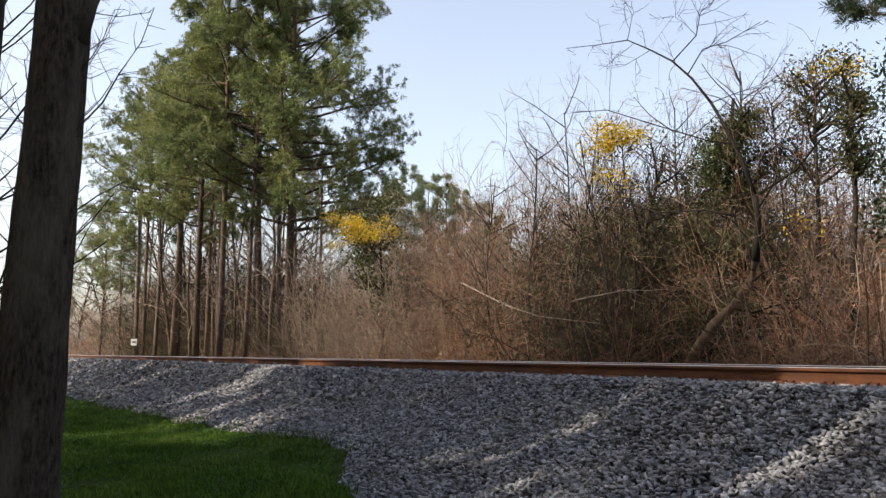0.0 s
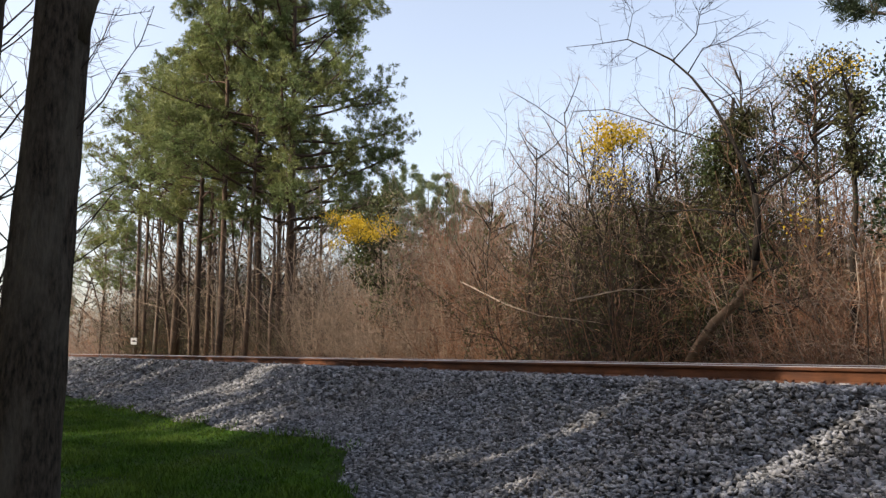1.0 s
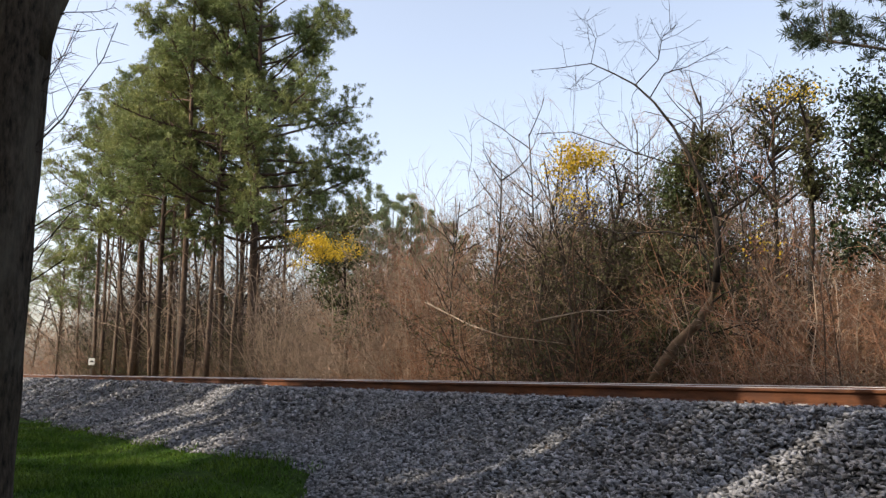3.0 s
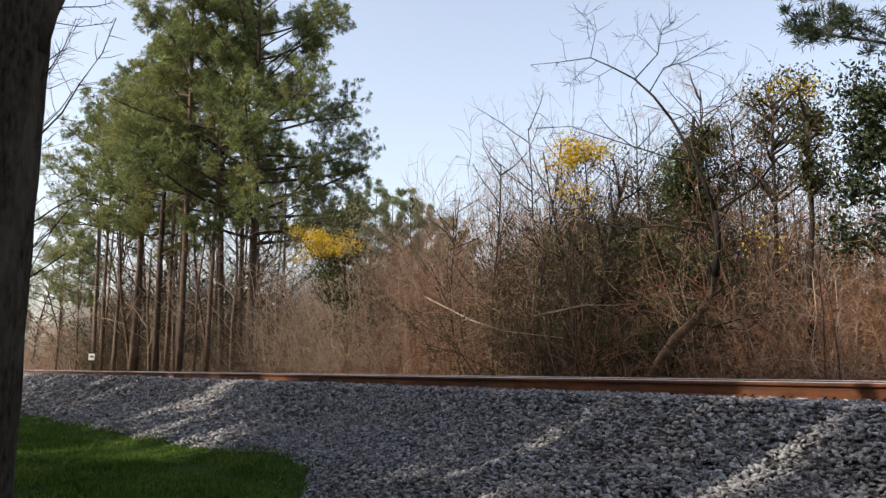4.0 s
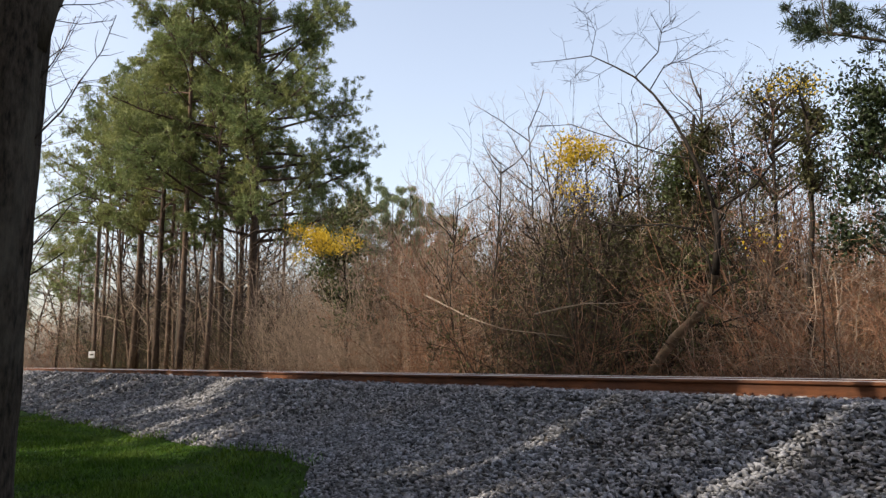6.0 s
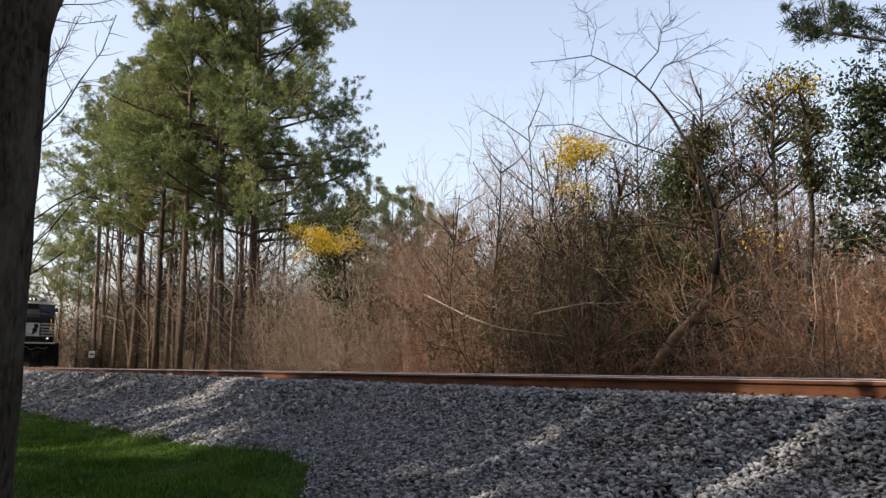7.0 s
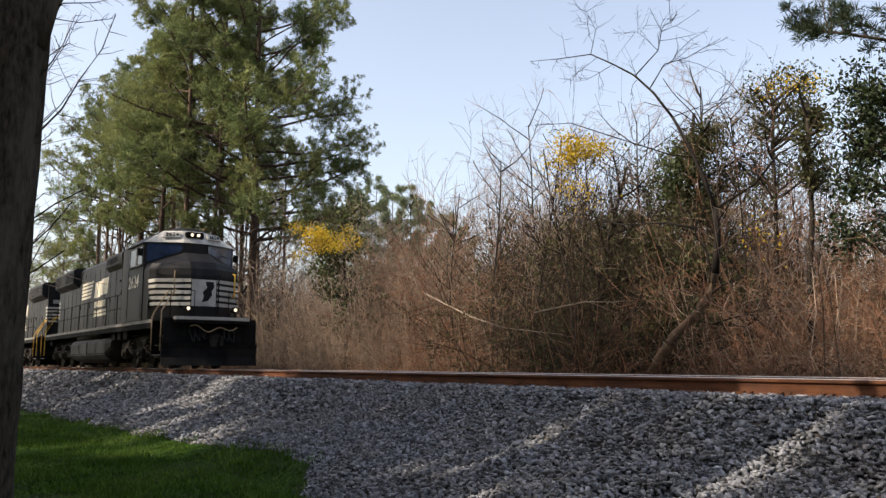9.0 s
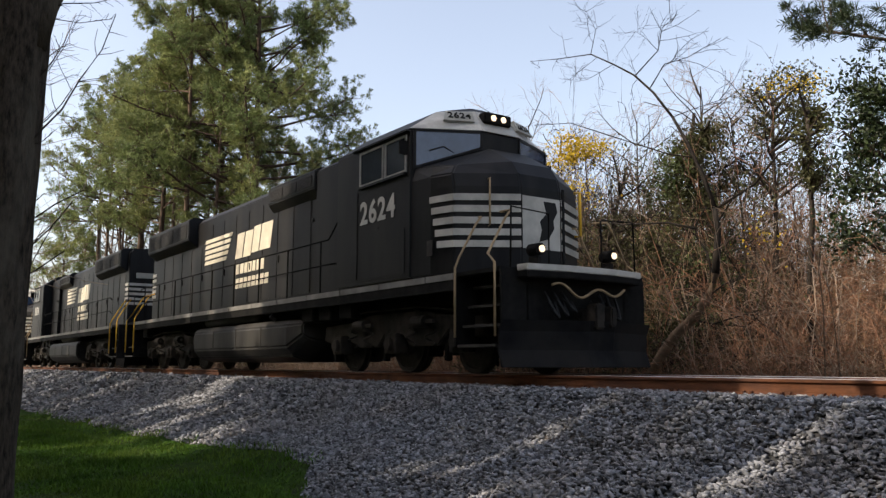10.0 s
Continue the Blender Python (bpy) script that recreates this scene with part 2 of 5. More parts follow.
# ---- plants ----
def twigs_mesh(name, paths, material, sides=3):
    """Thin tapered tubes. paths: arrays of (points k x 3, radius at the foot, radius at the tip), all with the same k."""
    pts = np.array([p[0] for p in paths])
    n, k = pts.shape[:2]
    r0, r1 = np.array([p[1] for p in paths]), np.array([p[2] for p in paths])
    rad = r0[:, None] + (r1 - r0)[:, None] * np.linspace(0, 1, k)[None]
    d = np.gradient(pts, axis=1)
    d /= np.linalg.norm(d, axis=2, keepdims=True) + 1e-9
    ref = np.where(np.abs(d[..., 2:3]) < 0.9, np.array([0.1, 0.2, 0.97]), np.array([1.0, 0.1, 0.0]))
    u = np.cross(d, ref)
    u /= np.linalg.norm(u, axis=2, keepdims=True) + 1e-9
    w = np.cross(d, u)
    a = np.arange(sides) * 2 * np.pi / sides
    v = pts[:, :, None] + rad[:, :, None, None] * (np.cos(a)[None, None, :, None] * u[:, :, None] + np.sin(a)[None, None, :, None] * w[:, :, None])
    i, j, s = np.meshgrid(np.arange(n), np.arange(k - 1), np.arange(sides), indexing="ij")
    at = lambda jj, ss: (i * k + jj) * sides + ss % sides
    f = np.stack([at(j, s), at(j, s + 1), at(j + 1, s + 1), at(j + 1, s)], -1).reshape(-1, 4)
    return raw_mesh(name, v.reshape(-1, 3), f, material, True)


def grow(rng, foot, way, length, r, k=5, wobble=0.12, lift=0.0):
    """One wavering shoot: k points from foot along way."""
    p, d, out = np.array(foot, float), np.array(way, float), []
    d /= np.linalg.norm(d)
    step = length / (k - 1)
    for _ in range(k):
        out.append(p.copy())
        d = d + rng.normal(0, wobble, 3) + np.array([0, 0, lift])
        d /= np.linalg.norm(d)
        p = p + d * step
    return np.array(out), r, r * 0.45


def along(path, t):
    pts = path[0]
    x = t * (len(pts) - 1)
    i = min(int(x), len(pts) - 2)
    return pts[i] + (pts[i + 1] - pts[i]) * (x - i), pts[i + 1] - pts[i]


def fork(rng, paths, per, length, r, spread=0.8, start=0.25, k=5, wobble=0.12, lift=0.0, skip_low=None):
    """Side shoots on each of paths."""
    out = []
    for p in paths:
        whole = np.linalg.norm(p[0][-1] - p[0][0])
        for _ in range(rng.poisson(per) if per < 3 else int(per)):
            t = rng.uniform(start, 1.0)
            q, d = along(p, t)
            d = d / (np.linalg.norm(d) + 1e-9)
            side = rng.normal(0, 1, 3)
            side -= d * side.dot(d)
            side /= np.linalg.norm(side) + 1e-9
            way = d * (1 - 0.5 * spread) + side * spread
            out.append(grow(rng, q, way, length * rng.uniform(0.5, 1.1) * (1.15 - 0.5 * t) * min(1.0, whole), min(r, p[1] * 0.7), k, wobble, lift))
    return out


def leaves_mesh(name, rng, centres, size, material, spread=0.0, narrow=0.6, droop=0.0):
    """Small diamond leaves, each at its own angle."""
    c = np.asarray(centres, float)
    n = len(c)
    c = c + rng.normal(0, spread, (n, 3)) if spread else c
    a = rng.normal(0, 1, (n, 3)) + np.array([0, 0, -droop])
    a /= np.linalg.norm(a, axis=1, keepdims=True)
    b = np.cross(a, rng.normal(0, 1, (n, 3)))
    b /= np.linalg.norm(b, axis=1, keepdims=True) + 1e-9
    s = size * rng.uniform(0.6, 1.35, (n, 1))
    nrm = np.cross(a, b) * s * 0.18
    v = np.stack([c - a * s, c + b * s * narrow + nrm, c + a * s, c - b * s * narrow + nrm], 1).reshape(-1, 3)
    f = np.arange(n * 4).reshape(-1, 4)
    f = np.concatenate([f[:, [0, 1, 2]], f[:, [0, 2, 3]]])
    return raw_mesh(name, v, f, material)


def needles_mesh(name, rng, tufts, ways, material, length=0.30, width=0.04, per=12):
    """Tufts of stiff needles, narrow triangles fanned round the shoot's tip."""
    tufts, ways = np.asarray(tufts, float), np.asarray(ways, float)
    n = len(tufts)
    ways = ways / (np.linalg.norm(ways, axis=1, keepdims=True) + 1e-9)
    d = ways[:, None] * 0.55 + rng.normal(0, 0.62, (n, per, 3))
    d /= np.linalg.norm(d, axis=2, keepdims=True)
    side = np.cross(d, rng.normal(0, 1, (n, per, 3)))
    side /= np.linalg.norm(side, axis=2, keepdims=True) + 1e-9
    ln = length * rng.uniform(0.6, 1.2, (n, per, 1))
    foot = tufts[:, None] + rng.normal(0, 0.14, (n, per, 3)) * length
    v = np.stack([foot - side * width * 0.35, foot + d * ln * 0.55 + side * width, foot + d * ln], 2).reshape(-1, 3)
    return raw_mesh(name, v, np.arange(n * per * 3).reshape(-1, 3), material)


def limbs_mesh(name, paths, material, sides=7):
    s = Shape()
    for pts, r0, r1 in paths:
        k = len(pts)
        s.tube(pts, [r0 + (r1 - r0) * i / (k - 1) for i in range(k)], sides)
    return s.mesh(name, material, True, fix=False)


def child(name, me, parent, label=""):
    ob = new(name, me)
    ob.parent = parent
    if name in ("twig_mass", "stem_mass", "bough_mass", "branchlet_mass", "needles", "leaves", "blossom_mass", "limb_mass", "branch_mass"):
        tagged(ob, kind="stuff")
    return tagged(ob, label) if label else ob


def pine(seed, at, height, crown_base, radius, label, trunk_r=0.2, boughs=46, needle=NEEDLE, per=12, size=0.34, group="pine stand", lean=(0, 0), blade=0.105):
    """A tall pine: bare lower trunk, stubs, upswept boughs with needle tufts at the ends of branchlets."""
    rng = np.random.default_rng(seed)
    tree = thing("pine_tree", label, "pine tree", group, at=Matrix.Translation(at))
    k = 9
    pts = np.array([(lean[0] * t * height + 0.10 * math.sin(seed + 3 * t), lean[1] * t * height + 0.10 * math.cos(2 * seed + 4 * t), t * height) for t in np.linspace(0, 1, k)])
    trunk = (pts, trunk_r, trunk_r * 0.18)
    child("trunk", limbs_mesh("trunk", [trunk], PINE_BARK, 9), tree)
    big, small, tips, ways = [], [], [], []
    for i in range(boughs):
        t = (i + rng.uniform(0, 1)) / boughs
        z = crown_base + (height - crown_base) * t
        q, _ = along(trunk, z / height * 0.995)
        ang = i * 2.4 + rng.uniform(-0.5, 0.5)
        prof = (1 - t) ** 0.52 * min(1.0, 0.6 + 1.6 * t) + 0.12
        ln = radius * prof * rng.uniform(0.65, 1.15)
        way = np.array([math.cos(ang), math.sin(ang), 0.02 + 0.6 * t])
        b = grow(rng, q, way, ln, 0.055 * (1 - 0.6 * t) * radius / 4, 6, 0.10, 0.05)
        big.append(b)
        subs = fork(rng, [b], max(6, int(ln * 4.4)), 0.22 * ln + 0.42, 0.02, 0.9, 0.46, 4, 0.14, 0.05)
        small += subs
        for s in subs:
            for u in (0.4, 0.65, 0.85, 1.0):
                p, d = along(s, u)
                tips.append(p + rng.normal(0, 0.12, 3))
                ways.append(d / (np.linalg.norm(d) + 1e-9) + np.array([0, 0, 0.5]))
        for u in (0.7, 0.85, 1.0):
            p, d = along(b, u)
            tips.append(p)
            ways.append(d + np.array([0, 0, 0.3]))
    for _ in range(9):
        q, _ = along(trunk, rng.uniform(0.1, crown_base / height))
        big.append(grow(rng, q, (rng.normal(), rng.normal(), -0.1), rng.uniform(0.4, 1.4), 0.02, 6, 0.15))
    child("bough_mass", twigs_mesh("bough_mass", big, PINE_BARK, 4), tree)
    child("branchlet_mass", twigs_mesh("branchlet_mass", small, PINE_BARK, 3), tree)
    child("needles", needles_mesh("needles", rng, tips, ways, needle, size, size * blade, per), tree)
    return tree


def shrub(seed, height, width, label, twig=TWIG, leaf=None, leaves=0, leaf_size=0.05, stems=26, group="thicket", name="shrub", category="shrub", arch=0.0, r=0.012, fine_per=3):
    """A leafless thicket bush: many stems from the ground, side shoots and fine twigs, with or without leaves caught in it."""
    rng = np.random.default_rng(seed)
    bush = thing(name, label, category, group)
    stem, mid = [], []
    for _ in range(stems):
        a, rr = rng.uniform(0, 2 * math.pi), width * 0.5 * math.sqrt(rng.uniform(0, 1))
        lean_out = 0.12 + 0.5 * rr / width
        stem.append(grow(rng, (rr * math.cos(a), rr * math.sin(a), -0.3), (lean_out * math.cos(a), lean_out * math.sin(a), 1), height * rng.uniform(0.45, 1.05), r * rng.uniform(0.6, 1.5), 5, 0.17, -arch))
    mid = fork(rng, stem, 5, height * 0.36, r * 0.6, 0.85, 0.10, 5, 0.22, 0.02 - arch)
    fine = fork(rng, mid, fine_per, height * 0.21, r * 0.42, 0.9, 0.1, 3, 0.32, -0.03)
    child("stem_mass", twigs_mesh("stem_mass", stem + mid, twig, 3), bush)
    child("twig_mass", twigs_mesh("twig_mass", fine, twig, 3), bush)
    if leaves:
        src = [p for p in mid if p[0][0][2] < height * 0.62]
        pick = rng.integers(0, len(src), leaves)
        pos = [along(src[i], rng.uniform(0.1, 0.9))[0] for i in pick]
        child("leaves", leaves_mesh("leaves", rng, pos, leaf_size, leaf, 0.05), bush)
    return bush


def leaf_tree(seed, at, height, radius, label, leaf, n_leaf, leaf_size, trunk_r=0.07, base=0.25, bark=LIMB, name="evergreen_tree", category="tree", group="", clumps=40, twig=DARK_TWIG, fine=0):
    """A small broadleaf tree with leaves in uneven clumps."""
    rng = np.random.default_rng(seed)
    tree = thing(name, label, category, group, at=Matrix.Translation(at))
    trunk = grow(rng, (0, 0, -0.3), (rng.normal(0, 0.05), rng.normal(0, 0.05), 1), height, trunk_r, 7, 0.05, 0.03)
    limbs = fork(rng, [trunk], 22, radius * 1.15, trunk_r * 0.5, 0.8, base, 6, 0.10, 0.05)
    small = fork(rng, limbs, 6, radius * 0.5, trunk_r * 0.2, 0.8, 0.3, 4, 0.15, 0.02)
    child("trunk", limbs_mesh("trunk", [trunk], bark, 8), tree)
    child("limb_mass", twigs_mesh("limb_mass", limbs, bark, 5), tree)
    if fine:
        small += fork(rng, small, fine, radius * 0.3, trunk_r * 0.09, 0.85, 0.15, 4, 0.2, 0.02)
    child("twig_mass", twigs_mesh("twig_mass", small, twig, 3), tree)
    if n_leaf:
        pick = rng.integers(0, len(small), clumps * 3)
        pos = []
        per = n_leaf // (clumps * 3)
        for i in pick:
            c, _ = along(small[i], rng.uniform(0.4, 1))
            pos.append(c + rng.normal(0, 1, (per, 3)) * np.array([0.24, 0.24, 0.18]) * radius * 0.6)
        child("leaves", leaves_mesh("leaves", rng, np.concatenate(pos), leaf_size, leaf, 0.0, 0.5), tree)
    return tree


# ---- ground and track ----
NEAR_RAIL, FAR_RAIL, CENTRE = 8.275, 9.785, 9.03
RAIL_H = 0.186


def ground_z(x, y):
    """Height of the earth: a low verge before the track, a bank under it, level woodland behind."""
    if y < 4.2:
        z = -1.40
    elif y < 7.4:
        z = -1.40 + (y - 4.2) / 3.2 * 1.0
    elif y < 10.8:
        z = -0.40
    elif y < 13.5:
        z = -0.40 - (y - 10.8) / 2.7 * 0.5
    else:
        z = -0.90
    return z


def ground_sheet():
    rng = np.random.default_rng(3)
    xs = np.concatenate([[-3000, -1500, -700, -350, -200], np.arange(-140, 40, 2.0), [60, 100, 200, 500, 1200, 3000]])
    ys = np.concatenate([[-3000, -1000, -300, -100, -40], np.arange(-24, 4, 1.5), np.arange(4, 16, 0.4), np.arange(16, 60, 3.0), [80, 120, 200, 400, 900, 3000]])
    v = [(x, y, ground_z(x, y) + (0.05 * noise.noise((x * 0.3, y * 0.3, 0)) if abs(x) < 150 and not 7 < y < 11 else 0) - (0.14 if 4.0 < y < 7.2 else 0)) for x in xs for y in ys]
    m = len(ys)
    f = [(i * m + j, (i + 1) * m + j, (i + 1) * m + j + 1, i * m + j + 1) for i in range(len(xs) - 1) for j in range(m - 1)]
    ob = new("ground", raw_mesh("ground", v, f, EARTH, True))
    tagged(ob, "bare brown woodland earth with dead leaves", "ground", kind="structure")


def bed_z(y):
    """The ballast's surface across the track."""
    if y < 7.35:
        return -0.20 - (7.35 - y) * 0.52
    if y < 10.7:
        return -0.20
    return -0.20 - (y - 10.7) * 0.5


def toe(x):
    """Where the ballast's foot lies: nearer the viewer along the open stretch."""
    return float(np.interp(x, [-60, -25, -15, -11.6, -10.4, -9.2, -7.5, -5, 0], [4.4, 4.5, 4.8, 5.1, 5.0, 4.3, 3.9, 3.75, 3.7])) + 0.12 * noise.noise((x * 0.7, 0, 0))


def ballast():
    xs = np.concatenate([np.arange(-300, -60, 6.0), np.arange(-60, 30, 0.25), np.arange(30, 121, 6.0)])
    ts = np.linspace(0, 1, 40)
    v = []
    for x in xs:
        y0 = toe(max(x, -60))
        for t in ts:
            y = y0 - 0.15 + (12.2 - y0) * t
            v.append((x, y, max(bed_z(y), ground_z(x, y) - 0.02) + 0.02 * noise.noise((x * 4, y * 4, 0)) - 0.02))
    m = len(ts)
    f = [(i * m + j, (i + 1) * m + j, (i + 1) * m + j + 1, i * m + j + 1) for i in range(len(xs) - 1) for j in range(m - 1)]
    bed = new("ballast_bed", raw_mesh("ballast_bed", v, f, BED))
    tagged(bed, "sloping bed of crushed grey stone under the rails", "ballast", kind="structure")
    return bed


def stone_array(rng, xs, ys, size):
    """Angular broken stones, one squashed box with shifted corners each."""
    n = len(xs)
    cube = np.array([(x, y, z) for x in (-1, 1) for y in (-1, 1) for z in (-1, 1)], float)
    v = cube[None] * (1 + rng.normal(0, 0.0, (n, 1, 1))) + rng.uniform(-0.6, 0.6, (n, 8, 3))
    v *= np.stack([rng.uniform(0.7, 1.35, n), rng.uniform(0.5, 1.0, n), rng.uniform(0.28, 0.58, n)], 1)[:, None] * (size * rng.uniform(0.6, 1.3, n))[:, None, None] * 0.5
    a, b = rng.uniform(0, 2 * np.pi, n), rng.normal(0, 0.5, n)
    ca, sa, cb, sb = np.cos(a), np.sin(a), np.cos(b), np.sin(b)
    x, y, z = v[..., 0], v[..., 1], v[..., 2]
    x, z = x * cb[:, None] + z * sb[:, None], -x * sb[:, None] + z * cb[:, None]
    x, y = x * ca[:, None] - y * sa[:, None], x * sa[:, None] + y * ca[:, None]
    zc = np.array([max(bed_z(q), ground_z(0, q)) for q in ys])
    lift = rng.uniform(-0.25, 0.35, n) * size + 0.03 * np.array([noise.noise((p * 1.6, q * 1.6, 4)) for p, q in zip(xs, ys)])
    v = np.stack([x + xs[:, None], y + ys[:, None], z + (zc + lift)[:, None]], -1)
    quad = np.array([(0, 1, 3, 2), (4, 6, 7, 5), (0, 4, 5, 1), (2, 3, 7, 6), (0, 2, 6, 4), (1, 5, 7, 3)])
    f = (np.arange(n)[:, None, None] * 8 + quad[None]).reshape(-1, 4)
    return v.reshape(-1, 3), f


def ballast_stones(bed):
    rng = np.random.default_rng(11)
    for x0, x1, count, size in ((-13, -1.5, 42000, 0.043), (-26, -13, 16000, 0.066), (-60, -26, 10000, 0.10), (-120, -60, 2000, 0.15)):
        xs = rng.uniform(x0, x1, count)
        tt = np.array([toe(x) for x in xs])
        ys = tt + (7.95 - tt) * rng.uniform(0, 1, count) ** 0.95
        v, f = stone_array(rng, xs, ys, size)
        tagged(child("loose_stones", raw_mesh("loose_stones", v, f, STONE), bed), kind="stuff")
    # stones of the shoulder and the crib, a few thousand
    xs = rng.uniform(-40, 4, 5000)
    v, f = stone_array(rng, xs, rng.uniform(7.9, 8.2, 5000), 0.05)
    tagged(child("loose_stones", raw_mesh("loose_stones", v, f, STONE), bed), kind="stuff")
    # the largest stones nearest the viewer, each for itself
    shapes = []
    for i in range(8):
        v, f = stone_array(rng, np.zeros(1), np.zeros(1), 0.047)
        v[:, 2] -= v[:, 2].mean()
        shapes.append(raw_mesh("stone", v, f, STONE))
    for i in range(260):
        x = rng.uniform(-9.5, -3.0)
        y = rng.uniform(toe(x) + 0.1, 7.2)
        ob = new("stone", shapes[i % 8])
        ob.parent = bed
        ob.matrix_basis = pose(x, y, bed_z(y) + 0.025, rng.uniform(0, 40), rng.uniform(0, 40), rng.uniform(0, 360))


def track():
    tr = thing("railway_track", "rusty steel rails on dark wooden ties in ballast", "railway track", kind="structure")
    half = [(0.076, 0.0), (0.076, 0.011), (0.012, 0.032), (0.009, 0.085), (0.011, 0.128), (0.034, 0.143), (0.0365, 0.150), (0.0365, 0.172), (0.033, 0.178)]
    prof = half + [(-y, z) for y, z in reversed(half)]
    top = [(0.033, 0.178), (0.0285, 0.184), (0.015, 0.186), (-0.015, 0.186), (-0.0285, 0.184), (-0.033, 0.178)]
    for y in (NEAR_RAIL, FAR_RAIL):
        s = Shape()
        edges = [-300, -120, -60, -30, -18, -9, 0, 30, 120]
        s.loft([[(x, y + a, b - RAIL_H) for a, b in prof] for x in edges])
        ob = part("rail", s, RAIL_RUST, tr, "rust-brown steel rail")
        s = Shape()
        s.loft([[(x, y + a, b - RAIL_H + 0.0005) for a, b in top] for x in edges])
        part("railhead", s, RAIL_SHINE, ob, "polished running surface of the rail")
    # joint bars on the near rail
    for x in (-17.2, -29.0, -40.9):
        s = Shape()
        s.slab([(x - 0.45, -0.145), (x + 0.45, -0.145), (x + 0.45, -0.062), (x - 0.45, -0.062)], NEAR_RAIL - 0.040, NEAR_RAIL - 0.012)
        for i in range(6):
            s.cyl((x - 0.375 + 0.15 * i, NEAR_RAIL - 0.06, -0.104), (x - 0.375 + 0.15 * i, NEAR_RAIL - 0.03, -0.104), 0.016, 6)
        part("joint_bar", s, RAIL_RUST, tr, "bolted rusty joint bar", bevel=0.004)
    tie = Shape().box(-0.115, 0.115, -1.3, 1.3, -0.18, 0).mesh("tie", TIE_WOOD, bevel=0.012)
    s = Shape().box(-0.095, 0.095, -0.18, 0.18, 0, 0.017)
    for dx, dy in ((-0.05, -0.09), (0.06, 0.09), (0.055, -0.10)):
        s.box(dx - 0.012, dx + 0.012, dy - 0.012, dy + 0.012, 0.0, 0.05)
        s.box(dx - 0.02, dx + 0.02, dy - 0.02, dy + 0.022, 0.04, 0.058)
    plate = s.mesh("tie_plate", RAIL_RUST, bevel=0.003)
    rng = np.random.default_rng(8)
    for i in range(230):
        x = 3.0 - 0.5 * i + rng.normal(0, 0.012)
        ob = new("tie", tie)
        ob.parent, ob.matrix_basis = tr, pose(x, CENTRE + rng.normal(0, 0.03), -RAIL_H - 0.017, 0, 0, rng.normal(0, 0.7))
        if i < 150:
            ob = new("tie_plate", plate)
            ob.parent, ob.matrix_basis = tr, pose(x, NEAR_RAIL, -RAIL_H - 0.017)


def grass():
    """Short spring grass on the verge before the ballast."""
    rng = np.random.default_rng(21)
    pts = []
    while len(pts) < 90000:
        x = -4.0 - 30 * rng.uniform(0, 1) ** 1.6
        edge = toe(x) + 0.08 + 0.35 * noise.noise((x * 1.3, 5, 0)) - (0.9 if x > -7.2 else 0)
        y = edge - (edge - 0.4) * rng.uniform(0, 1) ** 0.8
        far = edge - y
        bare = noise.noise((x * 1.6, y * 1.6, 3)) > 0.8
        if (far < 0.5 and rng.uniform() > 0.25 + far * 1.5) or (bare and rng.uniform() > 0.15) or x < -27 + 2 * noise.noise((y, 0, 0)):
            continue
        pts.append((x, y))
    p = np.array(pts)
    n = len(p)
    z = np.array([max(ground_z(x, y), bed_z(y) if y > toe(x) else -9) for x, y in pts])
    a = rng.uniform(0, 2 * np.pi, n)
    h = rng.uniform(0.05, 0.14, n) * (0.7 + 0.6 * np.array([noise.noise((x, y, 9)) for x, y in pts]))
    w = rng.uniform(0.005, 0.011, n)
    lean = rng.uniform(0.02, 0.09, (n, 1)) * np.stack([np.cos(a + 1.3), np.sin(a + 1.3)], 1)
    base = np.column_stack([p, z + 0.04])
    side = np.stack([np.cos(a), np.sin(a), np.zeros(n)], 1) * w[:, None]
    mid = base + np.column_stack([lean * 0.4, h * 0.6])
    tip = base + np.column_stack([lean, h])
    v = np.stack([base - side, base + side, mid + side * 0.8, mid - side * 0.8, tip], 1).reshape(-1, 3)
    q = np.arange(n)[:, None] * 5
    f = np.concatenate([q + np.array([0, 1, 2]), q + np.array([0, 2, 3]), q + np.array([3, 2, 4])])
    tagged(new("grass", raw_mesh("grass", v, f, GRASS)), "short bright green spring grass on the verge", "grass", kind="stuff")
    # turf below the blades, running out unevenly into the bare earth
    xs, m = np.arange(-64, 14.1, 0.5), 26
    v = []
    for x in xs:
        e = toe(max(x, -60)) + 0.05 - (0.9 if x > -7.2 else 0)
        for k in range(m):
            y = -14 + (e + 14) * k / (m - 1)
            far = max(0.0, (-9 - y) / 4, (x - 4) / 8, (-52 - x) / 10)
            lift = 0.055 + 0.03 * noise.noise((x, y, 2)) - 0.10 * min(1.0, far + max(0.0, 0.5 * noise.noise((x * 0.25, y * 0.25, 7)))) - (0.07 if k == m - 1 else 0)
            v.append((x, y, ground_z(x, y) + lift))
    f = [(i * m + j, (i + 1) * m + j, (i + 1) * m + j + 1, i * m + j + 1) for i in range(len(xs) - 1) for j in range(m - 1)]
    tagged(new("turf", raw_mesh("turf", v, f, TURF, True)), "green turf with patches of brown earth", "grass", kind="structure")


TURF = mat("turf", (0.012, 0.032, 0.003), (0.028, 0.062, 0.006), 5, 0.95, bump=0.8, bump_scale=30, c=(0.022, 0.024, 0.010), c_scale=1.0, c_amount=0.6, spec=0.05)
ground_sheet()
bed = ballast()
track()
grass()


